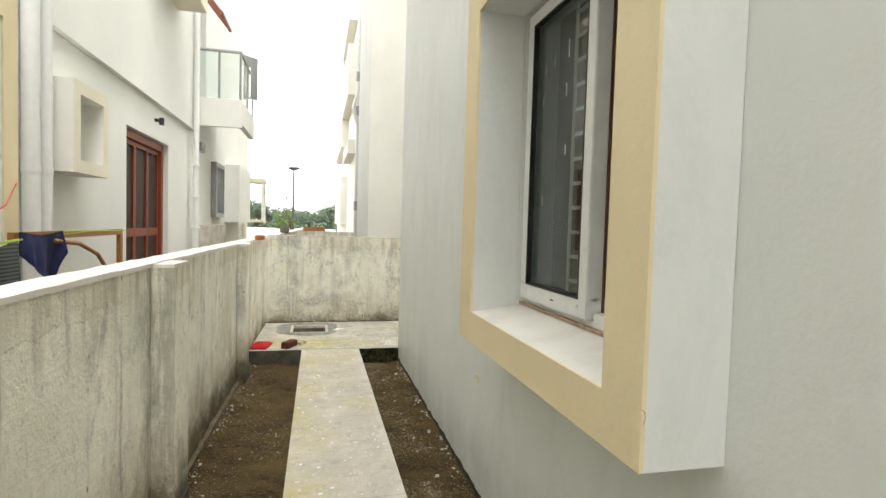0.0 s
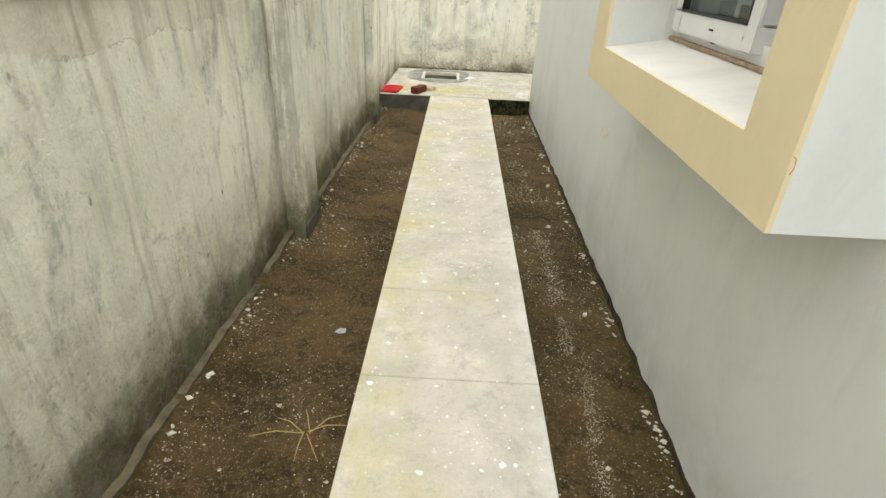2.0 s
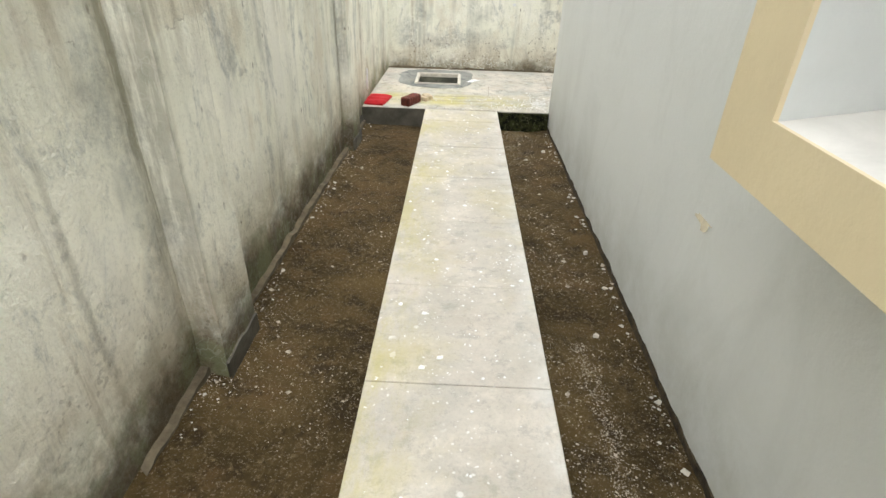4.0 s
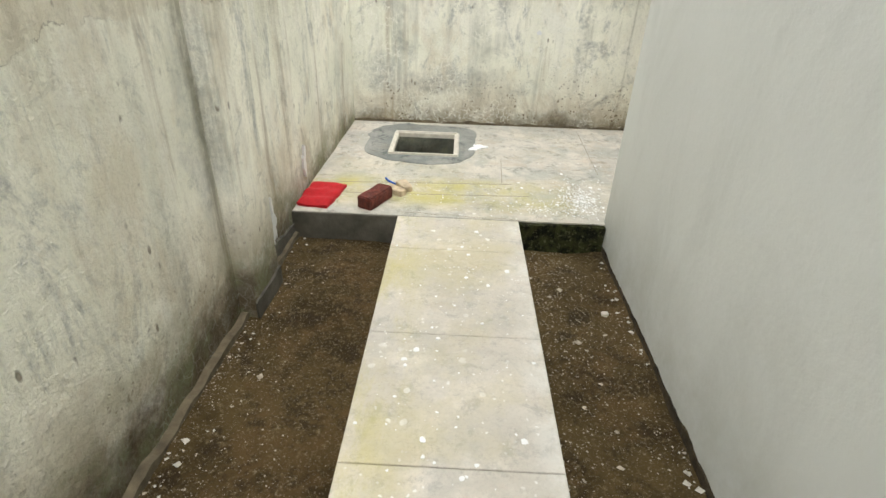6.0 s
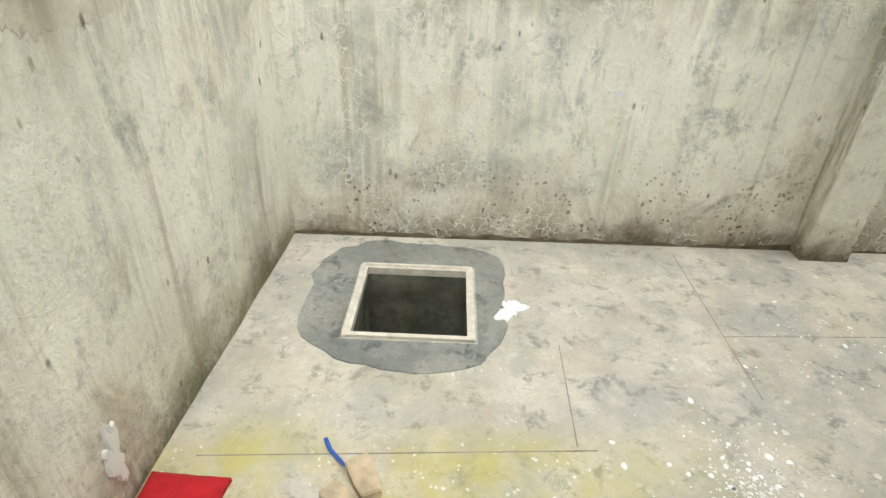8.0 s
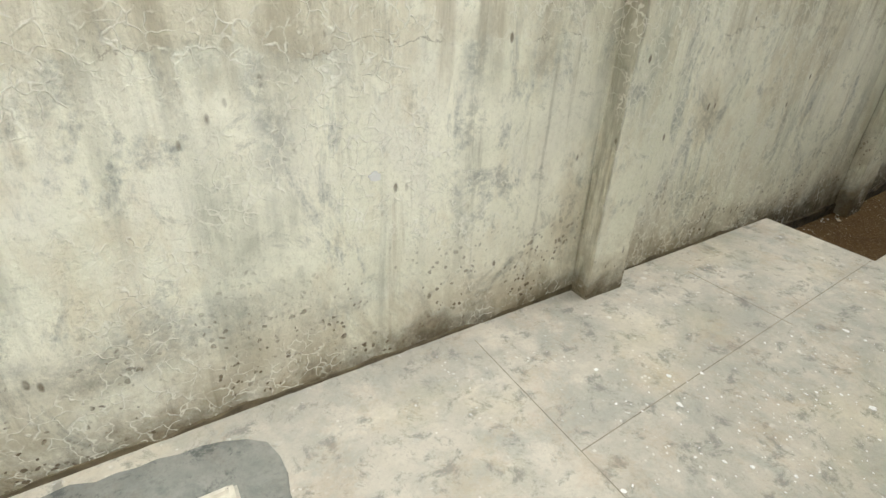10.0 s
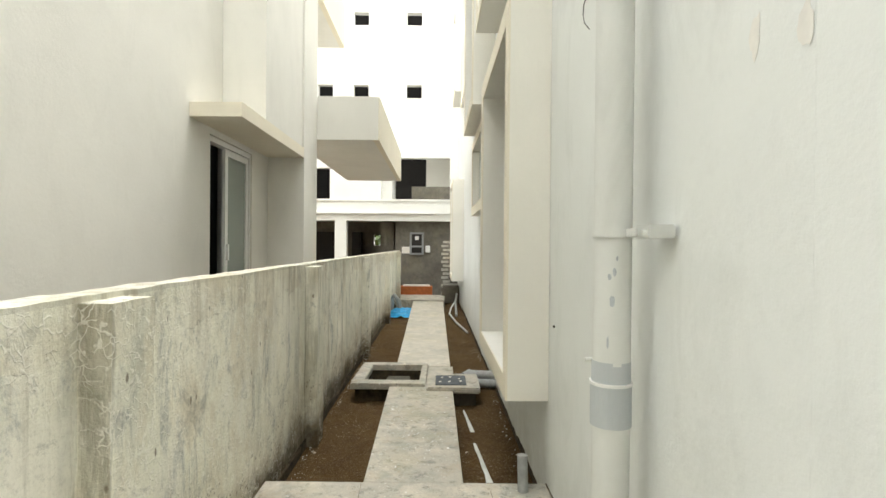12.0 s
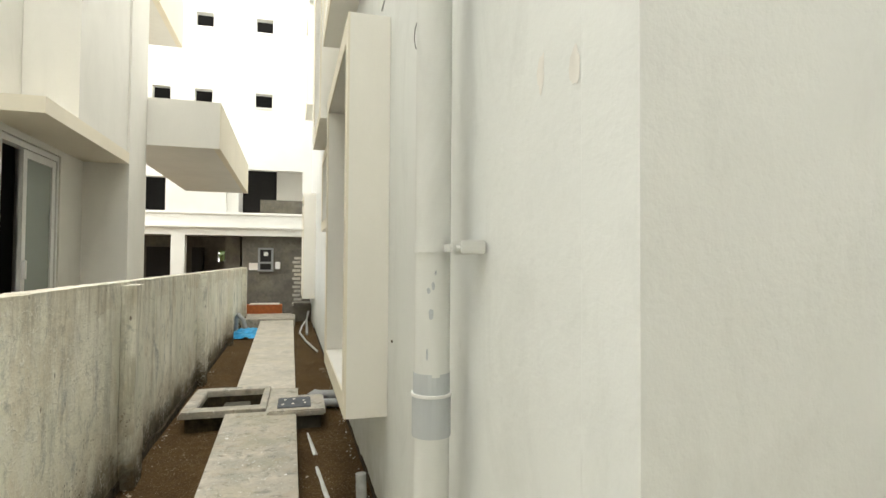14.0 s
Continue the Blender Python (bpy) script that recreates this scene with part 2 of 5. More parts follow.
def soil_mat():
    m = Mat("soil", 0.93, spec=0.2)
    base = m.mix(m.ramp(m.noise(1.8, 6, 0.7), 0.34, 0.66), (0.042, 0.027, 0.009), (0.14, 0.094, 0.034))
    base = m.mix(m.mul(m.ramp(m.noise(2.7, 6, 0.75), 0.52, 0.64), 0.6), base, (0.15, 0.09, 0.034))
    base = m.mix(m.mul(m.ramp(m.noise(7, 6, 0.78), 0.5, 0.62), 0.7), base, (0.03, 0.019, 0.01))
    wetter = m.ramp(m.z()[0], 2.0, 3.8)
    base = m.mix(m.mul(wetter, 0.55), base, (0.1, 0.048, 0.014))
    base = m.mix(m.ramp(m.noise(38, 5, 0.8), 0.54, 0.68), base, (0.2, 0.148, 0.072))
    base = m.mix(m.mul(m.ramp(m.noise(90, 3, 0.8), 0.58, 0.66), 0.7), base, (0.34, 0.28, 0.19))
    m.color(base).bump(m.mul(m.noise(14, 5, 0.7), m.noise(50, 6, 0.8), "ADD"), 0.025, 0.9)
    return m.m


def wood(name, a, b):
    m = Mat(name, 0.45)
    m.color(m.mix(m.ramp(m.noise(3, 5, 0.6, m.stretch(12, 12, 1)), 0.3, 0.7), a, b)).bump(m.noise(5, 4, 0.6, m.stretch(12, 12, 1)), 0.002)
    return m.m


def glass_mat(name, tint=(0.75, 0.8, 0.78), rough=0.05, clear=0.35):
    m = Mat(name, rough)
    m.color(tint)
    m.b.inputs["Transmission Weight"].default_value = clear
    m.b.inputs["IOR"].default_value = 1.45
    return m.m


M_WHITE = paint("white_wall_paint", (0.765, 0.78, 0.755), 0.3)
M_WHITE_N = paint("offwhite_wall_paint", (0.8, 0.785, 0.725), 0.15)
M_BOX = paint("window_box_paint", (0.87, 0.85, 0.78), 0.12)
M_BRIGHT = paint("bright_white_paint", (0.85, 0.845, 0.795), 0.05)
M_CREAM = paint("cream_paint", (0.82, 0.7, 0.46), 0.12)
M_CREAM_L = paint("pale_cream_paint", (0.83, 0.775, 0.64), 0.12)
M_FENCE = weathered("weathered_plaster", 0.55, 0.12, 1.3, 0.35, [((-0.79, 2.9, 0.45), (0.3, 0.09, 0.3)), ((-0.79, 2.85, 0.95), (0.3, 0.08, 0.4)), ((-0.79, 5.6, 0.8), (0.3, 0.1, 0.5))], 0.5, [(1, 2.94, 0.06, 0.7), (1, 2.55, 0.02, 0.35), (1, 5.62, 0.05, 0.6), (1, 3.285, 0.02, 0.5), (1, 1.55, 0.015, 0.35)])
M_FENCE_N = weathered("blotched_plaster", 0.66, 0.7, 1.27, 0.9, [((x, 8.24, z), (a, 0.5, b)) for x, z, a, b in ((-0.27, 0.64, 0.1, 0.13), (-0.36, 0.95, 0.12, 0.12), (0.52, 1.0, 0.09, 0.22), (0.0, 1.07, 0.1, 0.07), (0.1, 0.36, 0.5, 0.1), (-0.45, 0.4, 0.16, 0.14), (1.2, 1.08, 0.09, 0.16), (1.5, 1.06, 0.08, 0.14), (0.63, 1.13, 0.1, 0.08), (0.68, 0.3, 0.16, 0.1))], 0.0, [(0, 1.85, 0.016, 0.6), (0, 2.1, 0.015, 0.4), (0, 1.55, 0.012, 0.35), (0, 4.61, 0.02, 0.5), (0, 4.89, 0.03, 0.6), (0, 8.26, 0.05, 0.6), (0, 11.75, 0.06, 0.6), (0, 7.95, 0.03, 0.4), (0, -0.72, 0.03, 0.4)])
M_CAP_N = weathered("dirty_coping", 0.5, 0.0)
M_CAP = paint("coping_paint", (0.82, 0.79, 0.73), 0.45)
M_SLAB = concrete("old_concrete", (0.55, 0.51, 0.43), (0.41, 0.39, 0.335), 0.12, 0.9, 0.5, (6.58, 6.94))
M_PATH = concrete("path_concrete", (0.6, 0.55, 0.47), (0.49, 0.455, 0.385), 0.3, 0.4, 0.6, None, (-0.08, 0.16, 0.45, 0.56))
M_PATCH = concrete("dark_cement", (0.21, 0.215, 0.195), (0.32, 0.315, 0.28), 0.0, 0.9, 0.0)
# dark cement tone, also used as shade below the chamber's top slab
M_EDGE = plain("dark_cement_and_shade", (0.09, 0.082, 0.062), 0.9, 0, 0.35, 9, 0.01)
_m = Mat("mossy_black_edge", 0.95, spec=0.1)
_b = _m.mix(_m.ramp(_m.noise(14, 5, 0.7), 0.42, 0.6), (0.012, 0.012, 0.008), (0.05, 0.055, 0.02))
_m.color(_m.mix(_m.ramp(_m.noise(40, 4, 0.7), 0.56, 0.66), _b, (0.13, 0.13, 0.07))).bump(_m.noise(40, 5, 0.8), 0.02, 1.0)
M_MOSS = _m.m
M_RIM = plain("pale_plastic_rim", (0.6, 0.56, 0.47), 0.6, 0, 0.2, 20, 0.002)
M_PIT = concrete("wet_pit_cement", (0.2, 0.2, 0.155), (0.05, 0.048, 0.034), 0.3, 0.95, 0.0)
M_SOIL = soil_mat()
M_STONE = plain("pale_gravel", (0.48, 0.41, 0.31), 0.9, 0, 0.45, 30)
M_UPVC = plain("white_upvc", (0.78, 0.78, 0.76), 0.35, 0, 0.04)
# near-black colour that stands in for the shade inside rooms, openings and slots
M_DARK = plain("opening_shade_black", (0.02, 0.018, 0.017), 0.8)
M_GASKET = plain("brown_gasket", (0.12, 0.05, 0.025), 0.6)
M_GLASS = glass_mat("window_glass", (0.62, 0.7, 0.67), 0.03, 1.0)
M_DUST = plain("brown_dust", (0.42, 0.3, 0.22), 0.95, 0, 0.3, 30)
M_GLASS_G = glass_mat("green_railing_glass", (0.88, 0.96, 0.93), 0.02, 0.95)
M_BAR = plain("pale_grille_bar", (0.5, 0.52, 0.53), 0.4)
M_PIPE = paint("painted_pipe", (0.7, 0.71, 0.68), 0.3)
M_PIPEG = plain("grey_pvc", (0.36, 0.37, 0.365), 0.5, 0, 0.2, 15, 0.001)
M_REDWOOD = wood("red_brown_wood", (0.19, 0.038, 0.018), (0.28, 0.065, 0.028))
M_BROWN = wood("brown_board", (0.3, 0.12, 0.03), (0.4, 0.17, 0.05))
M_MESH = plain("dark_door_mesh", (0.035, 0.018, 0.015), 0.6)
M_BRICK = plain("dark_red_brick", (0.11, 0.022, 0.012), 0.9, 0, 0.5, 30, 0.012)
M_REDCLOTH = plain("red_cloth", (0.4, 0.006, 0.01), 0.9, 0, 0.15, 40, 0.003)
M_NAVY = plain("navy_cloth", (0.012, 0.016, 0.07), 0.9, 0, 0.3, 20, 0.004)
M_TOWEL = plain("blue_towel", (0.07, 0.2, 0.42), 0.95, 0, 0.25, 30, 0.004)
M_PAPER = plain("torn_paper", (0.45, 0.36, 0.24), 0.9, 0, 0.3, 20)
M_CYAN = plain("cyan_tarp", (0.03, 0.4, 0.78), 0.5, 0, 0.3, 9, 0.01)
M_ORANGE = plain("orange_brick_plinth", (0.45, 0.13, 0.04), 0.85, 0, 0.2, 12, 0.003)
M_GREY = concrete("bare_grey_plaster", (0.135, 0.125, 0.105), (0.2, 0.185, 0.155), 0.05, 0.4, 0.0)
M_LINE = plain("lime_rope", (0.4, 0.55, 0.08), 0.6)
M_LINE_R = plain("red_rope", (0.6, 0.08, 0.05), 0.6)
M_BLACK = plain("black_plastic", (0.015, 0.015, 0.015), 0.4)
# far foliage green, lightened so the colour carries the distance haze
M_LEAF = plain("hazed_leaf_green", (0.085, 0.12, 0.075), 0.8, 0, 0.35, 3)
M_LEAF_B = plain("light_leaf", (0.1, 0.16, 0.04), 0.7, 0, 0.3, 5)
M_BARK = plain("bark", (0.1, 0.07, 0.045), 0.9, 0, 0.3, 10)
M_METAL = plain("grey_metal", (0.3, 0.31, 0.31), 0.45, 0.6, 0.1)
M_COVER = plain("dark_cover_plate", (0.07, 0.08, 0.09), 0.6, 0.2, 0.3, 14, 0.003)
M_MAT = Mat("striped_grey_mat", 0.95)
_w = M_MAT.n.new("ShaderNodeTexWave")
_w.bands_direction = "Z"
_w.inputs["Scale"].default_value = 16
M_MAT.l.new(M_MAT.co, _w.inputs["Vector"])
M_MAT.color(M_MAT.mix(_w.outputs["Fac"], (0.03, 0.035, 0.035), (0.13, 0.15, 0.14)))
M_MAT = M_MAT.m

# ---------- mesh helpers ----------
SK, SL = 0.0165, 0.0235


def same(x, y, z):
    return (x, y, z)


def c2(x, y, z):
    """The cross lane runs a degree off the square."""
    return (x, y + SK * x, z)


def c1(x, y, z):
    """The fence beside the long lane leans a little off the square."""
    return (x + SL * (y - 4), y, z)


def put(name, bm, mat, parent=None, label="", category="", group="", kind="", smooth=False):
    bmesh.ops.recalc_face_normals(bm, faces=bm.faces)
    me = bpy.data.meshes.new(name)
    bm.to_mesh(me)
    bm.free()
    me.materials.append(mat)
    if smooth:
        me.polygons.foreach_set("use_smooth", [True] * len(me.polygons))
        me.set_sharp_from_angle(angle=radians(50))
    ob = new(name, me)
    if parent is not None:
        ob.parent = parent
        ob.matrix_parent_inverse = parent.matrix_basis.inverted()
    return tagged(ob, label, category, group, kind)


def empty(name, x, y, z, label="", category="", group="", kind=""):
    ob = new(name)
    ob.location = (x, y, z)
    return tagged(ob, label, category, group, kind)


def box(bm, x0, x1, y0, y1, z0, z1, f=same, bevel=0.0):
    b = bmesh.new()
    vs = [b.verts.new((x, y, z)) for x in (x0, x1) for y in (y0, y1) for z in (z0, z1)]
    for q in ((0, 1, 3, 2), (4, 6, 7, 5), (0, 4, 5, 1), (2, 3, 7, 6), (0, 2, 6, 4), (1, 5, 7, 3)):
        b.faces.new([vs[i] for i in q])
    if bevel:
        bmesh.ops.bevel(b, geom=b.edges[:], offset=bevel, segments=2, affect="EDGES")
    for v in b.verts:
        v.co = f(*v.co)
    me = bpy.data.meshes.new("tmp")
    b.to_mesh(me)
    b.free()
    bm.from_mesh(me)
    bpy.data.meshes.remove(me)
    return bm


def block(*a, **k):
    return box(bmesh.new(), *a, **k)


def tube(bm, pts, r, n=12, cap=True):
    pts = [Vector(p) for p in pts]
    rings = []
    for i, p in enumerate(pts):
        d = (pts[min(i + 1, len(pts) - 1)] - pts[max(i - 1, 0)]).normalized()
        a = d.orthogonal().normalized() if abs(d.z) < 0.9 else Vector((1, 0, 0))
        a = (a - d * a.dot(d)).normalized()
        if abs(d.z) < 0.9:
            a = Vector((-d.y, d.x, 0)).normalized()
        b = d.cross(a)
        rr = r[i] if isinstance(r, (list, tuple)) else r
        rings.append([bm.verts.new(p + rr * (a * math.cos(2 * math.pi * k / n) + b * math.sin(2 * math.pi * k / n))) for k in range(n)])
    for u, v in zip(rings, rings[1:]):
        for k in range(n):
            bm.faces.new((u[k], u[(k + 1) % n], v[(k + 1) % n], v[k]))
    if cap:
        bm.faces.new(rings[0][::-1])
        bm.faces.new(rings[-1])
    return bm


def hollow(bm, pts, r, r2, n=20):
    """An open pipe with a wall, standing on its first point and open at its last."""
    tube(bm, pts + [pts[-1]], [r] * len(pts) + [r2], n, False)
    top = Vector(pts[-1])
    tube(bm, [top, top - Vector((0, 0, 0.12))], r2, n, True)
    return bm


def wall(bm, us, vs, holes, d0, d1, place):
    """A plate over u and v between the depths d0 and d1, with rectangular openings (u0, u1, v0, v1) through it."""
    U = sorted({*us, *(h[0] for h in holes), *(h[1] for h in holes)})
    V = sorted({*vs, *(h[2] for h in holes), *(h[3] for h in holes)})

    def full(i, j):
        if not (0 <= i < len(U) - 1 and 0 <= j < len(V) - 1):
            return False
        u, v = (U[i] + U[i + 1]) / 2, (V[j] + V[j + 1]) / 2
        return not any(h[0] < u < h[1] and h[2] < v < h[3] for h in holes)

    cache = {}

    def p(i, j, k):
        if (i, j, k) not in cache:
            cache[i, j, k] = bm.verts.new(place(U[i], V[j], (d0, d1)[k]))
        return cache[i, j, k]

    for i in range(len(U) - 1):
        for j in range(len(V) - 1):
            if not full(i, j):
                continue
            for k in (0, 1):
                bm.faces.new([p(i, j, k), p(i + 1, j, k), p(i + 1, j + 1, k), p(i, j + 1, k)])
            for di, dj, a, b in ((-1, 0, (i, j), (i, j + 1)), (1, 0, (i + 1, j), (i + 1, j + 1)), (0, -1, (i, j), (i + 1, j)), (0, 1, (i, j + 1), (i + 1, j + 1))):
                if not full(i + di, j + dj):
                    bm.faces.new([p(*a, 0), p(*b, 0), p(*b, 1), p(*a, 1)])
    return bm


def rough_box(u0, u1, d0, d1, z0, z1, place, amp=0.006, step=0.05, top=0.008):
    """A plastered slab of wall with an uneven skin; u along, d through."""
    bm = bmesh.new()
    nu, nz, nd = max(2, int((u1 - u0) / step)), max(2, int((z1 - z0) / step)), 3

    def pt(a, b, c):
        p = Vector((u0 + (u1 - u0) * a, d0 + (d1 - d0) * b, z0 + (z1 - z0) * c))
        q = p * 3.1
        s = noise.noise(q) + 0.5 * noise.noise(q * 3.3)
        p.y += amp * s * (1 if b < 0.5 else -1)
        if c == 1:
            p.z += top * (noise.noise(q * 1.7) + 0.6 * noise.noise(q * 6))
        return place(*p)

    grid = {}

    def v(a, b, c):
        k = (round(a, 5), round(b, 5), round(c, 5))
        if k not in grid:
            grid[k] = bm.verts.new(pt(a, b, c))
        return grid[k]

    for i in range(nu):
        a, a2 = i / nu, (i + 1) / nu
        for b in (0, 1):
            for j in range(nz):
                bm.faces.new((v(a, b, j / nz), v(a2, b, j / nz), v(a2, b, (j + 1) / nz), v(a, b, (j + 1) / nz)))
        for j in range(nd):
            b, b2 = j / nd, (j + 1) / nd
            for c in (0, 1):
                bm.faces.new((v(a, b, c), v(a2, b, c), v(a2, b2, c), v(a, b2, c)))
    for a in (0, 1):
        for j in range(nz):
            for i in range(nd):
                bm.faces.new((v(a, i / nd, j / nz), v(a, (i + 1) / nd, j / nz), v(a, (i + 1) / nd, (j + 1) / nz), v(a, i / nd, (j + 1) / nz)))
    return bm


def alongx(u, d, z):
    return c2(u, d, z)


def alongy(u, d, z):
    return c1(d, u, z)


# ---------- ground ----------
PIT1, PIT2 = (-0.29, 0.20, 7.44, 7.93), (6.05, 6.72, 7.44, 8.02)


def ground():
    bm = bmesh.new()
    near_x = [-0.95 + 0.05 * i for i in range(int((4.2 + 0.95) / 0.05))] + [4.2 + 0.1 * i for i in range(124)]
    near_y = [-0.6 + 0.05 * i for i in range(int(9.6 / 0.05))]
    xs = sorted({-2500.0, -400.0, -60.0, -20.0, -8.0, -4.0, -2.0, 20.0, 40.0, 100.0, 500.0, 2500.0, *near_x, PIT1[0], PIT1[1], PIT2[0], PIT2[1]})
    ys = sorted({-2500.0, -400.0, -60.0, -20.0, -8.0, -4.0, -2.0, 12.0, 20.0, 60.0, 200.0, 2500.0, *near_y, PIT1[2], PIT1[3], PIT2[2], PIT2[3]})

    def h(x, y):
        if not (-1 < x < 17 and -0.7 < y < 9):
            return -0.17
        p = Vector((x, y, 0))
        s = 0.022 * noise.noise(p * 1.3) + 0.012 * noise.noise(p * 4.5) + 0.006 * noise.noise(p * 14)
        if y < 6.45:
            s += 0.05 * max(0, 1 - (x + 0.86) / 0.22) + 0.02 * max(0, 1 - abs(x - 1.05) / 0.12)
        return -0.175 + s

    vs = [[bm.verts.new((x, y, h(x, y))) for y in ys] for x in xs]
    for i in range(len(xs) - 1):
        for j in range(len(ys) - 1):
            cx, cy = (xs[i] + xs[i + 1]) / 2, (ys[j] + ys[j + 1]) / 2
            if any(p[0] < cx < p[1] and p[2] < cy < p[3] for p in (PIT1, PIT2)):
                continue
            bm.faces.new((vs[i][j], vs[i + 1][j], vs[i + 1][j + 1], vs[i][j + 1]))
    put("ground", bm, M_SOIL, kind="structure", label="damp brown bare soil beside the concrete paths", smooth=True)


ground()

# concrete slab of the corner yard, with its drain opening
bm = bmesh.new()
wall(bm, [-0.75, 3.6], [6.44, 8.4], [PIT1], -0.5, 0.0, lambda u, v, d: (u, v, d) if d == 0 or not (PIT1[0] <= u <= PIT1[1] and PIT1[2] <= v <= PIT1[3]) else (u, v, d))
pavement = put("pavement", bm, M_SLAB, kind="structure", label="stained old concrete slab at the lane corner")

# ---------- fences ----------


def fence(name, runs, label):
    top = empty(name, *runs[0][1], label=label, category="boundary wall", kind="structure")
    for nm, _, bm, mat, lab in runs:
        put(nm, bm, mat, top, lab)
    return top


TOPZ = 1.29
# carried on unseen to y = -9, to shut out light from the south
runs = [("wall_body", (-0.9, 2, -0.2), rough_box(-9, 22, -0.79, -0.94, -0.25, TOPZ + 0.006, alongy, 0.006, 0.05, 0.004), M_FENCE, "")]
PIERS = ((-2.0, -0.7), (0.55, -0.7), (3.12, -0.68), (5.8, -0.715))
for yc, face in PIERS:
    runs.append(("pier", None, rough_box(yc - 0.155, yc + 0.155, face, -0.80, -0.25, TOPZ + 0.002, alongy, 0.008, 0.05, 0.004), M_FENCE, ""))
fence("wall_west", [(a, (-0.9, 2, -0.2), c, d, e) for a, b, c, d, e in runs], "rain-streaked grey-green plastered boundary wall with shallow piers")
coping = put("coping", rough_box(-9, 22, -0.786, -0.95, TOPZ + 0.001, TOPZ + 0.024, alongy, 0.004, 0.04, 0.005), M_CAP, kind="structure", label="whitewashed coping on the boundary wall")
for yc, face in PIERS:
    put("pier_cap", rough_box(yc - 0.158, yc + 0.158, face + 0.003, -0.784, TOPZ - 0.001, TOPZ + 0.019, alongy, 0.004, 0.03, 0.004), M_CAP, coping, "whitewashed top of a pier")
runs = [("wall_body", 0, rough_box(-0.76, 16.2, 8.235, 8.365, -0.25, TOPZ + 0.034, alongx, 0.006, 0.05, 0.004), M_FENCE_N, "")]
for xc in (1.97, 4.74, 8.1, 11.6, 14.9):
    runs.append(("pier", 0, rough_box(xc - 0.12, xc + 0.12, 8.135, 8.24, -0.25, TOPZ + 0.032, alongx, 0.008, 0.05, 0.004), M_FENCE_N, ""))
fence("wall_north", [(a, (0, 8.3, -0.2), c, d, e) for a, b, c, d, e in runs], "blotched grey-green plastered boundary wall with shallow piers")
put("coping", rough_box(-0.7, 16.2, 8.236, 8.368, TOPZ + 0.028, TOPZ + 0.052, alongx, 0.005, 0.04, 0.006), M_CAP_N, kind="structure", label="rough whitewashed coping on the boundary wall")

# ---------- the house between the lanes ----------
H = 9.6
house = empty("house", 5, 3, 0, "white painted three-storey house with cream-edged window boxes", "house")
# lengthened out of view to y = -9, so south faces get less sky
bm = bmesh.new()
wall(bm, [-9, 6.4705], [-0.3, H], [(1.15, 2.475, 1.12, 2.65)], 1.07, 1.27, lambda u, v, d: (d, u, v))
put("west_wall", bm, M_WHITE, house)
W2 = 6.45
bm = bmesh.new()
wall(bm, [1.27, 17.0], [-0.3, H], [(3.72, 5.35, 0.66, 2.92), (7.1, 8.9, 2.15, 3.05), (6.95, 8.45, 3.55, 5.7), (10.8, 12.4, 5.0, 6.5)], W2, W2 - 0.2, lambda u, v, d: c2(u, d, v))
put("lane_wall", bm, M_WHITE, house)
put("roof", block(1.0, 17.1, -9, 6.6, H, H + 0.15, c2), M_WHITE, house)
# solid black filling: the unlit rooms are painted, not built
put("room_shade_block", block(1.75, 16.9, -8.9, 6.2, -0.2, H - 0.05), M_DARK, house)


def window_box(name, u0, u1, z0, z1, d0, d1, place, border, mat_edge, opening=None, back=None):
    """A projecting surround: plastered white box with a coloured front edge."""
    top = empty(name, *place((u0 + u1) / 2, z0, d0), label="projecting white window surround with a cream painted front edge", category="window surround")
    hole = opening or (u0 + border, u1 - border, z0 + border, z1 - border)
    bm = bmesh.new()
    s = 0.012 if d1 > d0 else -0.012
    wall(bm, [u0, u1], [z0, z1], [hole], d0, d1 - s, lambda u, v, d: place(u, v, d))
    put("surround", bm, M_WHITE if border > 0.15 else M_BOX, top)
    bm = bmesh.new()
    wall(bm, [u0, u1], [z0, z1], [hole], d1 - s, d1, lambda u, v, d: place(u, v, d))
    put("front_edge", bm, mat_edge, top, "cream painted front edge")
    return top


window_box("window_surround", 0.993, 2.68, 0.965, 2.81, 1.068, 0.82, lambda u, v, d: (d, u, v), 0.16, M_CREAM, (1.18, 2.475, 1.12, 2.65))
# lane boxes
for u0, u1, z0, z1, dd in ((3.55, 5.5, 0.54, 3.07, 0.27), (6.9, 9.1, 2.0, 3.2, 0.12), (6.75, 8.65, 3.25, 5.95, 0.28), (10.6, 12.7, 4.75, 7.4, 0.15), (13.6, 15.4, 0.6, 3.2, 0.3), (13.9, 15.5, 5.5, 8.0, 0.25), (3.55, 6.4, 3.98, 7.0, 0.27)):
    window_box("window_surround", u0, u1, z0, z1, W2 + 0.002, W2 + dd, lambda u, v, d: c2(u, d, v), 0.14, M_CREAM_L)

# the near window
win = empty("window_1", 1.12, 1.8, 1.18, "white sliding window with frosted glass and bars modelling a reflected grille", "window", kind="structure")
SILL = bmesh.new()
box(SILL, 0.83, 1.2, 1.15, 2.473, 1.0, 1.12)
for v in SILL.verts:
    if v.co.z > 1.1 and v.co.x > 1:
        v.co.z += 0.06
put("window_sill", SILL, M_CAP, win)
bm = bmesh.new()
wall(bm, [1.152, 2.473], [1.17, 2.648], [(1.2, 2.4, 1.235, 2.6)], 1.1, 1.2, lambda u, v, d: (d, u, v))
bmesh.ops.bevel(bm, geom=bm.edges[:], offset=0.002, segments=1, affect="EDGES")
put("window_frame", bm, M_UPVC, win)
bm = bmesh.new()
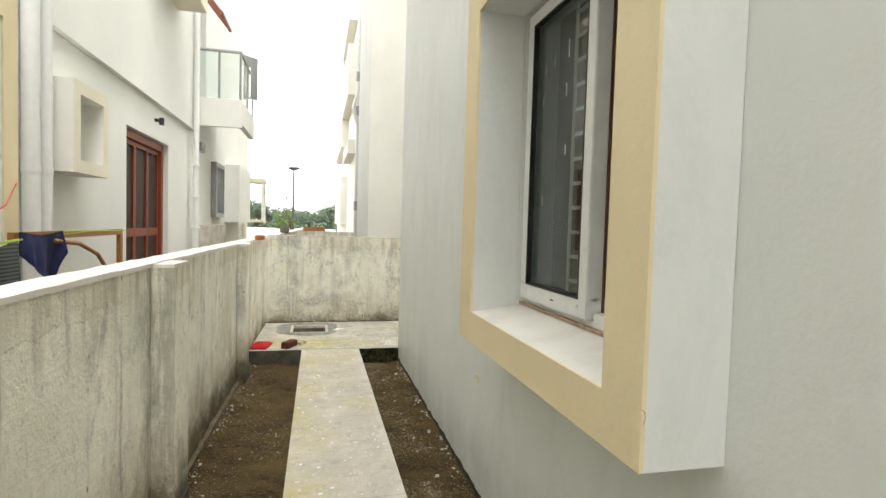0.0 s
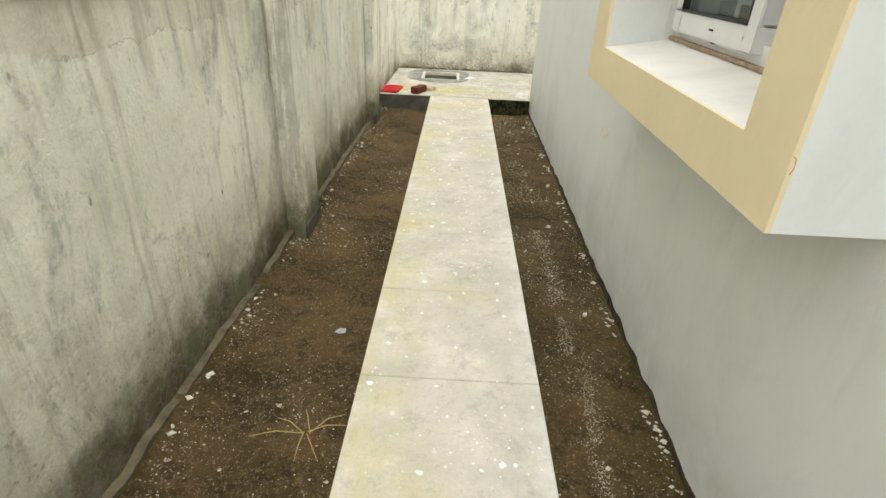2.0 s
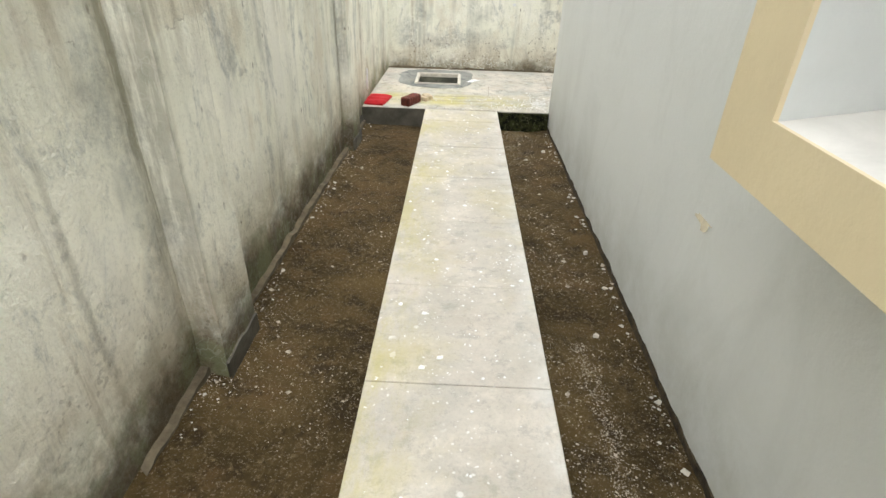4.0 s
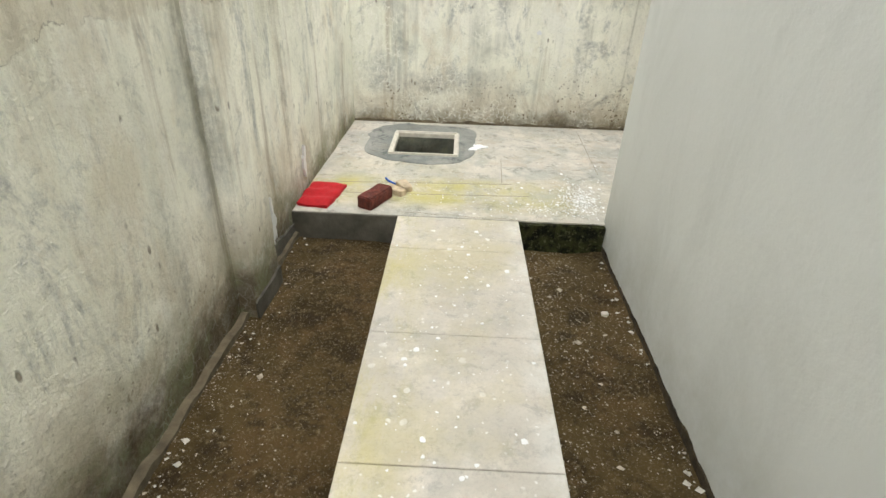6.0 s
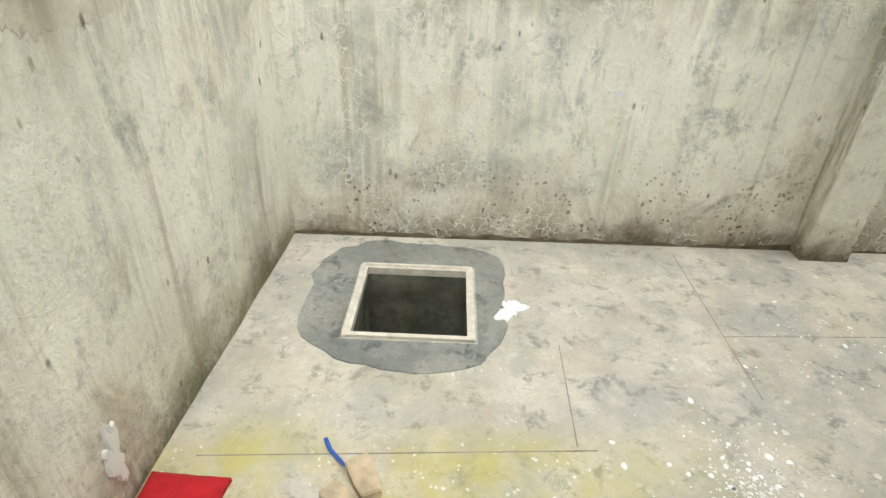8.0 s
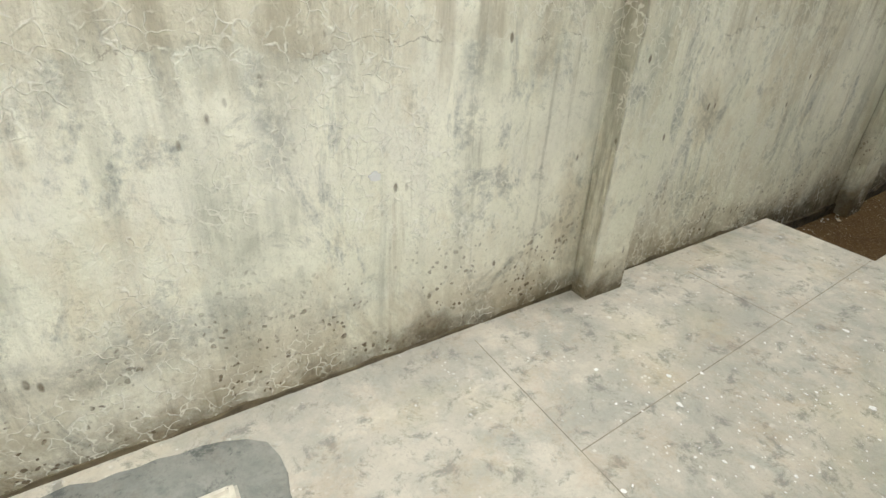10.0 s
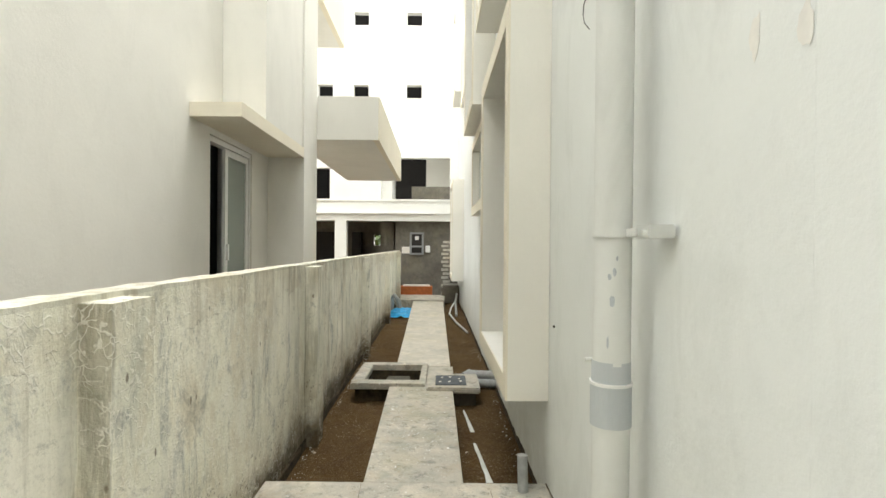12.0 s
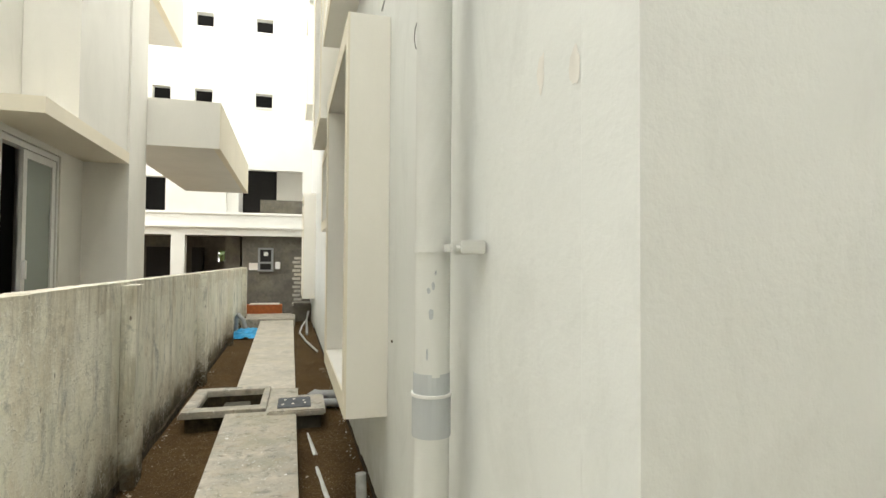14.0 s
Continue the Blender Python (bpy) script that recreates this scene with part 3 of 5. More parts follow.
wall(bm, [1.73, 2.412], [1.205, 2.62], [(1.80, 2.335, 1.285, 2.55)], 1.066, 1.135, lambda u, v, d: (d, u, v))
bmesh.ops.bevel(bm, geom=bm.edges[:], offset=0.004, segments=2, affect="EDGES")
put("sash", bm, M_UPVC, win)
bm = bmesh.new()
wall(bm, [1.18, 1.84], [1.215, 2.62], [(1.25, 1.77, 1.29, 2.55)], 1.142, 1.185, lambda u, v, d: (d, u, v))
put("sash", bm, M_UPVC, win)
put("seal_strip", block(1.136, 1.141, 1.722, 1.742, 1.236, 2.6), M_GASKET, win, "brown weather strip behind the sliding sash")
bm = bmesh.new()
wall(bm, [1.795, 2.34], [1.28, 2.555], [(1.803, 2.332, 1.288, 2.547)], 1.063, 1.09, lambda u, v, d: (d, u, v))
put("gasket", bm, M_BLACK, win)
for a in ((1.092, 1.098, 1.80, 2.335), (1.16, 1.166, 1.25, 1.77)):
    put("pane", block(*a, 1.285, 2.55), M_GLASS, win).visible_shadow = False
# black chips paint the shade inside the drain slots
for y, x in ((2.02, 1.064), (2.06, 1.098)):
    put("drain_slot", block(x, x + 0.003, y, y + 0.03, (1.24, 1.195)[x > 1.08], (1.246, 1.201)[x > 1.08]), M_DARK, win, "dark drain slot")

bm = bmesh.new()
for k in range(40):
    y = 1.17 + 1.29 * k / 40
    box(bm, 1.085 - 0.03 * abs(noise.noise((y * 4, 0, 0))), 1.0995, y, y + 1.29 / 40, 1.165, 1.178)
put("grime", bm, M_DUST, win, "brown dust gathered along the sill")
for k in range(7):
    y, z = random.uniform(1.9, 2.32), random.uniform(1.35, 2.4)
    put("paint_scratch", block(1.0885, 1.0915, y, y + 0.004, z, z + random.uniform(0.02, 0.08)), M_UPVC, win)

# added behind the camera's start to block skylight; not a known wall
put("unseen_cross_wall", rough_box(-0.78, 1.06, -8.6, -8.75, -0.25, 1.9, same, 0.006, 0.1), M_FENCE, kind="structure", label="unseen added cross wall that closes the lane against the southern sky")

# ---------- paths ----------


def slabs(name, u0, cuts, place, mat, z=0.0):
    top = empty(name, *place(cuts[0], 0.0)[:2], -0.1, "pale concrete path of cast sections, spattered with white paint", "path", kind="structure")
    for a, b in zip(cuts, cuts[1:]):
        l0, r0, l1, r1 = *u0(a), *u0(b)
        bm = bmesh.new()
        g = 0.0015
        co = [place(a + g, l0), place(a + g, r0), place(b - g, r1), place(b - g, l1)]
        lo = [bm.verts.new((p[0], p[1], -0.3)) for p in co]
        hi = [bm.verts.new((p[0], p[1], z)) for p in co]
        bm.faces.new(hi)
        bm.faces.new(lo[::-1])
        for k in range(4):
            bm.faces.new((lo[k], lo[(k + 1) % 4], hi[(k + 1) % 4], hi[k]))
        bmesh.ops.bevel(bm, geom=[e for e in bm.edges if all(v.co.z > -0.1 for v in e.verts)], offset=0.003, segments=1, affect="EDGES")
        put("section", bm, mat, top)
    return top


slabs("path_1", lambda y: (-0.12, 0.572), [-8.9, -6, -3, -1.55, -0.9, -0.27, 0.35, 0.97, 1.58, 2.2, 2.82, 3.46, 4.12, 4.78, 5.4, 6.075, 6.437], lambda u, w: (w, u, 0), M_PATH)
PATH2 = (7.67, 7.035)
slabs("path_2", lambda x: (7.67 + 0.032 * (x - 3.65), 7.035 + 0.0145 * (x - 3.65)), [3.603, 4.9, 5.86], lambda u, w: (u, w, 0), M_SLAB)
M_SLAB2 = concrete("pale_lane_concrete", (0.64, 0.59, 0.5), (0.53, 0.5, 0.43), 0.12, 0.35)
slabs("path_3", lambda x: (7.75 + 0.032 * (x - 6.8), 7.08 + 0.0145 * (x - 6.8)), [6.82, 8.9, 10.3, 11.7, 13.1, 14.4], lambda u, w: (u, w, 0), M_SLAB2)

M_FOOT = plain("brown_damp_stain", (0.125, 0.1, 0.06), 0.95, 0, 0.4, 14, 0.008)
# wet brown of the pit walls, also the painted shade of gaps and undersides
M_GAP = plain("wet_brown_and_gap_shade", (0.05, 0.036, 0.018), 0.98, 0, 0.7, 14, 0.012)
M_JOINT = plain("joint_grime", (0.24, 0.21, 0.165), 0.95, 0, 0.4, 9)
# ---------- yard slab details ----------
def strip(x0, y0, x1, y1, w=0.0035, z=0.0008):
    a, b = Vector((x0, y0, 0)), Vector((x1, y1, 0))
    n = (b - a).normalized().cross(Vector((0, 0, 1))) * w / 2
    bm = bmesh.new()
    v = [bm.verts.new((p.x, p.y, zz)) for zz in (-0.02, z) for p in (a - n, b - n, b + n, a + n)]
    for q in ((0, 1, 2, 3), (4, 5, 6, 7), (0, 1, 5, 4), (1, 2, 6, 5), (2, 3, 7, 6), (3, 0, 4, 7)):
        bm.faces.new([v[k] for k in q])
    return bm


def blob(cx, cy, rx, ry, z0, z1, seed, hole=None, n=48, square=0.6, amp=0.12):
    """A thin flat patch with a ragged outline, round a rectangular hole if one is given."""
    bm = bmesh.new()
    out, low, inn = [], [], []
    for k in range(n):
        a = 2 * math.pi * k / n
        c, s = math.cos(a), math.sin(a)
        m = (abs(c) ** (2 / square) + abs(s) ** (2 / square)) ** (-square / 2) if square else 1
        r = m * (1 + amp * noise.noise((c * 1.7 + seed, s * 1.7, seed)) + amp * 0.5 * noise.noise((c * 6, s * 6, seed)))
        x, y = cx + rx * c * r, cy + ry * s * r
        out.append(bm.verts.new((x, y, z1)))
        low.append(bm.verts.new((cx + (x - cx) * 1.01, cy + (y - cy) * 1.01, z0)))
        if hole:
            hx, hy = (hole[1] - hole[0]) / 2, (hole[3] - hole[2]) / 2
            q = min(hx / max(abs(c), 1e-6), hy / max(abs(s), 1e-6))
            inn.append(bm.verts.new(((hole[0] + hole[1]) / 2 + c * q, (hole[2] + hole[3]) / 2 + s * q, z1)))
    for k in range(n):
        j = (k + 1) % n
        bm.faces.new((low[k], low[j], out[j], out[k]))
        if hole:
            bm.faces.new((out[k], out[j], inn[j], inn[k]))
    if not hole:
        bm.faces.new(out)
    return bm


for j in ((-0.62, 6.88, 0.57, 6.96), (-0.47, 6.72, 0.67, 6.78), (0.53, 7.44, 0.51, 6.97), (3.6, 7.68, 1.2, 7.535), (3.5, 6.87, 1.6, 6.77), (2.53, 8.1, 2.55, 7.57), (1.22, 8.17, 1.19, 7.2)):
    put("joint", strip(*j), M_JOINT, pavement, "fine dark joint in the concrete")
put("edge", block(-0.75, -0.121, 6.424, 6.4385, -0.19, -0.002), M_EDGE, pavement, "dark cement face of the slab")
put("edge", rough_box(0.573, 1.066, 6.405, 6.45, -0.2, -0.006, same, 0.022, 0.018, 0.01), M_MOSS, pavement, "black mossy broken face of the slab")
pts = [(0.585, 6.446), (0.45, 6.46), (0.33, 6.452), (0.22, 6.475), (0.1, 6.468), (-0.02, 6.49), (-0.1, 6.47)]
for a, b in zip(pts, pts[1:]):
    put("crack", strip(*a, *b, 0.003), M_JOINT, pavement, "fine wandering crack")
bm = bmesh.new()
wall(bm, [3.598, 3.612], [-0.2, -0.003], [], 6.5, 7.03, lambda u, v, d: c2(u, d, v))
put("edge", bm, M_EDGE, pavement, "dark cement face of the slab")
put("edge", block(3.598, 3.612, 7.66, 8.23, -0.2, -0.003, c2), M_EDGE, pavement, "dark cement face of the slab")

pit = empty("drain_pit", -0.045, 7.685, -0.4, "open square drain pit with a pale rim in dark cement", "drain pit")
put("patch", blob(-0.075, 7.73, 0.43, 0.45, -0.01, 0.004, 3.1, (-0.31, 0.22, 7.42, 7.95)), M_PATCH, pit, "dark grey cement patch")
bm = bmesh.new()
wall(bm, [-0.302, 0.21], [7.432, 7.952], [(-0.284, 0.192, 7.45, 7.934)], -0.02, 0.014, lambda u, v, d: (u, v, d))
bmesh.ops.bevel(bm, geom=[e for e in bm.edges if e.verts[0].co.z > 0 and e.verts[1].co.z > 0], offset=0.004, segments=2, affect="EDGES")
put("rim", bm, M_RIM, pit, "pale plastic rim")
bm = bmesh.new()
wall(bm, [-0.286, 0.194], [7.448, 7.936], [(-0.272, 0.18, 7.462, 7.922)], -0.03, 0.006, lambda u, v, d: (u, v, d))
put("inner_rim", bm, M_RIM, pit)
bm = bmesh.new()
wall(bm, [-0.36, 0.27], [7.37, 8.0], [(-0.276, 0.186, 7.456, 7.926)], -0.62, -0.021, lambda u, v, d: (u, v, d))
put("pit_wall", bm, M_PIT, pit)
bm = bmesh.new()
bmesh.ops.create_grid(bm, x_segments=16, y_segments=16, size=0.27)
for v in bm.verts:
    v.co += Vector((-0.045, 7.685, -0.5 + 0.06 * noise.noise(v.co * 9) + 0.1 * max(0, v.co.y * 3)))
put("pit_floor", bm, M_PIT, pit, smooth=True)
put("paint_spill", blob(0.36, 7.64, 0.055, 0.06, 0.0, 0.007, 5.5, None, 60, 0, 0.9), M_UPVC, label="dried splash of white paint on the slab", category="paint spill")
for k in range(60):
    x, y = random.uniform(-0.1, 0.55), random.uniform(1.0, 6.3)
    if k > 42:
        x, y = random.uniform(0.62, 1.0), random.uniform(6.5, 7.1)
    if k > 52:
        x, y = random.uniform(1.6, 3.2), random.uniform(6.9, 7.7)
    r = random.uniform(0.004, 0.013)
    put("paint_drop", blob(x, y, r, r * random.uniform(0.7, 1.2), 0.0, 0.0025, k * 1.3, None, 10, 0, 0.4), M_UPVC, label="small dried drop of white paint on concrete", category="paint drop", group="paint drops on the concrete")

def splat(bm, x, y, r, n=7):
    """One flattened drop of paint with a ragged rim."""
    e, t = random.uniform(0.55, 1.0), random.uniform(0, 3.14)
    ring = []
    for k in range(n):
        a = 6.283 * k / n
        q = r * random.uniform(0.7, 1.25)
        u, v = q * math.cos(a), q * e * math.sin(a)
        ring.append((x + u * math.cos(t) - v * math.sin(t), y + u * math.sin(t) + v * math.cos(t)))
    hi = [bm.verts.new((p[0], p[1], 0.0016)) for p in ring]
    lo = [bm.verts.new((x + (p[0] - x) * 1.1, y + (p[1] - y) * 1.1, -0.002)) for p in ring]
    bm.faces.new(hi)
    for k in range(n):
        bm.faces.new((lo[k], lo[(k + 1) % n], hi[(k + 1) % n], hi[k]))


bm = bmesh.new()
SPOTS = ((1.0, 6.78, 0.07, 0.12, 900), (0.8, 6.6, 0.16, 0.06, 200), (0.55, 6.7, 0.25, 0.16, 60), (0.36, 1.27, 0.06, 0.06, 40), (0.46, 3.65, 0.07, 0.12, 40), (0.1, 3.5, 0.1, 0.3, 60), (0.35, 3.0, 0.12, 0.25, 70), (0.25, 2.0, 0.2, 0.5, 90), (0.25, 4.6, 0.2, 0.7, 130), (0.3, 5.8, 0.18, 0.4, 50), (1.8, 7.3, 0.35, 0.25, 210), (2.4, 7.0, 0.35, 0.3, 150), (2.9, 7.1, 0.3, 0.25, 90), (4.4, 7.35, 0.5, 0.2, 150), (2.75, 6.66, 0.2, 0.06, 60), (5.3, 7.4, 0.35, 0.2, 60))
for cx, cy, sx, sy, count in SPOTS:
    for _ in range(count):
        x, y = random.gauss(cx, sx), random.gauss(cy, sy)
        if y < 6.43 and not -0.1 < x < 0.55:
            continue
        if y > 6.43 and x < 3.6 and not (-0.6 < x and y < 8.1 and not (x > 1.04 and y < 6.56)):
            continue
        if x > 3.6 and not 7.08 < y < 7.66:
            continue
        splat(bm, x, y, min(0.016, 0.0019 * math.exp(random.gauss(0.15, 0.65))))
put("paint_splatter", bm, M_UPVC, kind="stuff", label="fine splatter of dried white paint over the concrete", category="paint splatter")

# red cloth, brick and tile scraps
bm = bmesh.new()
q = [Vector(p) for p in ((-0.722, 6.5, 0), (-0.535, 6.478, 0), (-0.482, 6.8, 0), (-0.708, 6.81, 0))]
N = 14
for z in (0.002, 0.034):
    g = []
    for i in range(N + 1):
        row = []
        for j in range(N + 1):
            a, b = i / N, j / N
            p = q[0] * (1 - a) * (1 - b) + q[1] * a * (1 - b) + q[2] * a * b + q[3] * (1 - a) * b
            e = min(a, b, 1 - a, 1 - b)
            zz = z + (0.01 * noise.noise(p * 16) + 0.004 * math.sin(p.y * 60 + 3 * p.x) - (0.014 if e == 0 else 0)) * (z > 0.01)
            row.append(bm.verts.new((p.x + 0.008 * noise.noise(p * 15), p.y + 0.008 * noise.noise(p * 15 + Vector((3, 1, 0))), zz)))
        g.append(row)
    for i in range(N):
        for j in range(N):
            bm.faces.new((g[i][j], g[i + 1][j], g[i + 1][j + 1], g[i][j + 1]))
    if z < 0.01:
        g0 = g
for i in range(N):
    for a, b in (((i, 0), (i + 1, 0)), ((i, N), (i + 1, N)), ((0, i), (0, i + 1)), ((N, i), (N, i + 1))):
        bm.faces.new((g0[a[0]][a[1]], g0[b[0]][b[1]], g[b[0]][b[1]], g[a[0]][a[1]]))
put("folded_cloth", bm, M_REDCLOTH, label="folded bright red cloth lying on the slab edge", category="cloth", smooth=True)
bm = bmesh.new()
box(bm, -0.115, 0.115, -0.05, 0.05, 0, 0.076, bevel=0.007)
bmesh.ops.subdivide_edges(bm, edges=bm.edges[:], cuts=3, use_grid_fill=True)
for v in bm.verts:
    v.co += 0.004 * noise.noise_vector(v.co * 18)
    if v.co.z < 0.004:
        v.co.z = 0.0
ob = put("brick", bm, M_BRICK, label="dark red clay brick lying on the slab", category="brick")
ob.matrix_basis = pose(-0.272, 6.595, 0.001, 0, 0, 64)
for x, y, turn, l, w, lab in ((-0.165, 6.745, -38, 0.13, 0.065, "pale broken tile scrap resting beside the brick"), (-0.12, 6.82, -62, 0.13, 0.07, "pale broken tile scrap with a raw brown end")):
    bm = bmesh.new()
    box(bm, -l / 2, l / 2, -w / 2, w / 2, 0, 0.034, bevel=0.004)
    bmesh.ops.subdivide_edges(bm, edges=bm.edges[:], cuts=2, use_grid_fill=True)
    for v in bm.verts:
        v.co += 0.005 * noise.noise_vector(v.co * 25 + Vector((x * 90, 0, 0)))
        v.co.y *= 1 - 3.0 * max(0, v.co.x)
        if v.co.z < 0.005:
            v.co.z = 0.0
    ob = put("tile_scrap", bm, M_PAPER, label=lab, category="tile scrap")
    ob.matrix_basis = pose(x, y, 0.001, 0, 0, turn)
put("plastic_straw", tube(bmesh.new(), [(-0.255, 6.95, 0.012), (-0.235, 6.915, 0.009), (-0.19, 6.87, 0.009), (-0.16, 6.85, 0.012)], [0.007, 0.007, 0.006, 0.003], 8), plain("blue_plastic", (0.03, 0.1, 0.42), 0.4), label="bent blue plastic strip lying by the tile scraps", category="plastic strip")

# gravel and rubble along the lanes
bm = bmesh.new()


def stone(x, y, z, r):
    base = [(0, 0, 1), (0.9, 0, 0.2), (0, 0.85, 0.1), (-0.9, 0.1, 0.15), (0.1, -0.9, 0.2), (0, 0, -0.7)]
    vs_ = [bm.verts.new((x + r * (p[0] + random.uniform(-0.3, 0.3)), y + r * (p[1] + random.uniform(-0.3, 0.3)), z + r * 0.6 * (p[2] + random.uniform(-0.2, 0.2)))) for p in base]
    for a, b in ((1, 2), (2, 3), (3, 4), (4, 1)):
        bm.faces.new((vs_[0], vs_[a], vs_[b]))
        bm.faces.new((vs_[5], vs_[b], vs_[a]))


def soil_z(x, y):
    p = Vector((x, y, 0))
    s = 0.022 * noise.noise(p * 1.3) + 0.012 * noise.noise(p * 4.5) + 0.006 * noise.noise(p * 14)
    if y < 6.45:
        s += 0.05 * max(0, 1 - (x + 0.86) / 0.22) + 0.02 * max(0, 1 - abs(x - 1.05) / 0.12)
    return -0.175 + s


k = 0
while k < 24000:
    if k < 20000:
        side = random.random() < 0.5
        y = random.uniform(0.2, 6.4)
        x = random.uniform(-0.8, -0.13) if side else random.uniform(0.58, 1.06)
        if side and random.random() < 0.35:
            x = -0.78 + abs(random.gauss(0, 0.07))
    else:
        x = 3.65 + 8 * random.random() ** 1.6
        y = random.choice((random.uniform(6.55, 7.03), random.uniform(7.75, 8.25))) + SK * x
        if PIT2[0] - 0.1 < x < PIT2[1] + 0.1:
            k += 1
            continue
    if noise.noise((x * 2.2, y * 2.2, 4)) < random.uniform(-0.25, 0.4):
        k += 1
        continue
    r = random.choice((0.0016, 0.002, 0.0024, 0.003, 0.0042)) * random.uniform(0.8, 1.4)
    if random.random() < 0.012:
        r *= 3.2
    stone(x, y, soil_z(x, y) + r * 0.2, r)
    k += 1
for _ in range(2600):
    y = random.uniform(1.1, 3.3)
    x = 0.8 + 0.04 * noise.noise((y * 2, 0, 0)) + random.gauss(0, 0.028)
    if noise.noise((x * 9, y * 5, 2)) < -0.15:
        continue
    r = random.uniform(0.0015, 0.0038)
    stone(x, y, soil_z(x, y) + r * 0.2, r)
put("gravel", bm, M_STONE, kind="stuff", label="scattered pale gravel and mortar crumbs on bare soil", category="gravel")


bm = bmesh.new()
for _ in range(420):
    y = random.uniform(0.3, 6.4)
    if noise.noise((y * 3, 7, 0)) < random.uniform(-0.3, 0.3):
        continue
    x = 1.05 - abs(random.gauss(0, 0.022)) if random.random() < 0.5 else -0.745 + 0.0235 * (y - 4) + abs(random.gauss(0, 0.04))
    r = random.choice((0.005, 0.007, 0.01, 0.016)) * random.uniform(0.7, 1.2)
    stone(x, y, soil_z(x, y) + r * 0.25, r)
for _ in range(260):
    x = random.uniform(3.7, 9)
    y = 8.2 - abs(random.gauss(0, 0.04)) if random.random() < 0.5 else 6.48 + abs(random.gauss(0, 0.03))
    y += SK * x
    r = random.choice((0.004, 0.006, 0.009)) * random.uniform(0.7, 1.2)
    stone(x, y, soil_z(x, y) + r * 0.25, r)
put("mortar_crumbs", bm, M_RIM, kind="stuff", label="pale crumbs of fallen mortar along the foot of the walls", category="mortar crumbs")


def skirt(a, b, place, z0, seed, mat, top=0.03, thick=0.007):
    """An uneven strip along the foot of a wall, for damp plaster, bare cement and painted gap shade."""
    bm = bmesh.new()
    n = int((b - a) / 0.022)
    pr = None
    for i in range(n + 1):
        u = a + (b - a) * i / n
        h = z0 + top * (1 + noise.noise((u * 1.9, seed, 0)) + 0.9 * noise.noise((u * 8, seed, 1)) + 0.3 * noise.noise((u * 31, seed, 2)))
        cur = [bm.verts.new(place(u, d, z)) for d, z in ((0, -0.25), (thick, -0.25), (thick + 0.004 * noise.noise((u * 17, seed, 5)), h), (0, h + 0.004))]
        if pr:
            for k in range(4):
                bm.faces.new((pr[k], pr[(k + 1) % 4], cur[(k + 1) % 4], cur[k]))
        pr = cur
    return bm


# M_GAP strips stand proud and paint the shadow gap under the walls
put("baseboard", skirt(-9, 6.43, lambda u, d, z: (1.069 - d, u, z), -0.15, 2.0, M_GAP, 0.022, 0.004), M_GAP, kind="structure", label="uneven strip coloured as gap shade at the foot of the wall")
put("baseboard", skirt(3.62, 14, lambda u, d, z: c2(u, W2 + d, z), -0.14, 7.0, M_GAP, 0.022, 0.004), M_GAP, kind="structure", label="uneven strip coloured as gap shade at the foot of the wall")
put("baseboard", skirt(-9, 6.43, lambda u, d, z: c1(-0.79 + d * 2, u, z), -0.15, 4.0, M_FOOT, 0.024, 0.017), M_FOOT, kind="structure", label="damp mortar and painted gap shade at the foot of the wall")
put("baseboard", skirt(3.62, 16, lambda u, d, z: c2(u, 8.238 - d * 2, z), -0.14, 9.0, M_GAP, 0.03, 0.01), M_GAP, kind="structure", label="damp mortar and painted gap shade at the foot of the wall")
put("baseboard", skirt(-0.7, 3.6, lambda u, d, z: c2(u, 8.238 - d, z), -0.005, 11.0, M_FOOT, 0.022, 0.008), M_FOOT, kind="structure", label="brown damp band at the foot of the wall")
put("baseboard", skirt(1.08, 3.6, lambda u, d, z: c2(u, W2 + d, z), -0.01, 13.0, M_FOOT, 0.014, 0.005), M_FOOT, kind="structure", label="brown damp band at the foot of the wall")
bm = bmesh.new()
prev = None
for k in range(49):
    y = 5.945 + 0.0101 * k
    t = k / 48
    zt = 0.075 * (1 - t) ** 1.6 - 0.075 + 0.02 * noise.noise((y * 21, 1, 0)) + 0.012 * noise.noise((y * 70, 2, 0))
    cur = [bm.verts.new(c1(d, y, z)) for d, z in ((-0.8, -0.25), (-0.776, -0.25), (-0.777, zt), (-0.8, zt + 0.004))]
    if prev:
        for a in range(4):
            bm.faces.new((prev[a], prev[(a + 1) % 4], cur[(a + 1) % 4], cur[a]))
    prev = cur
put("baseboard", bm, M_EDGE, kind="structure", label="bare dark cement where the plaster has broken away")
for yc, face in PIERS:
    put("baseboard", skirt(yc - 0.16, yc + 0.16, lambda u, d, z: c1(face + d * 1.5, u, z), -0.1, yc, M_EDGE, 0.03, 0.006), M_EDGE, kind="structure", label="bare dark cement at the foot of a pier")
for y, z, a, b in ((6.727, 0.19, 0.075, 0.024), (6.74, 0.25, 0.03, 0.014), (6.13, 0.075, 0.09, 0.026), (6.1, 0.0, 0.035, 0.012)):
    ob = put("peeled_plaster", blob(0, 0, a, b, -0.02, 0.004, y, None, 48, 0, 0.95), M_UPVC, label="small flake of peeled white plaster on the boundary wall", category="peeled plaster")
    ob.matrix_basis = Matrix.Translation(c1(-0.779, y, z)) @ Euler((0, radians(90), 0)).to_matrix().to_4x4()
ob = put("plaster_fleck", blob(0, 0, 0.022, 0.015, 0, 0.006, 2.2, None, 16, 0, 0.5), M_UPVC, label="small white fleck of plaster on the boundary wall", category="peeled plaster")
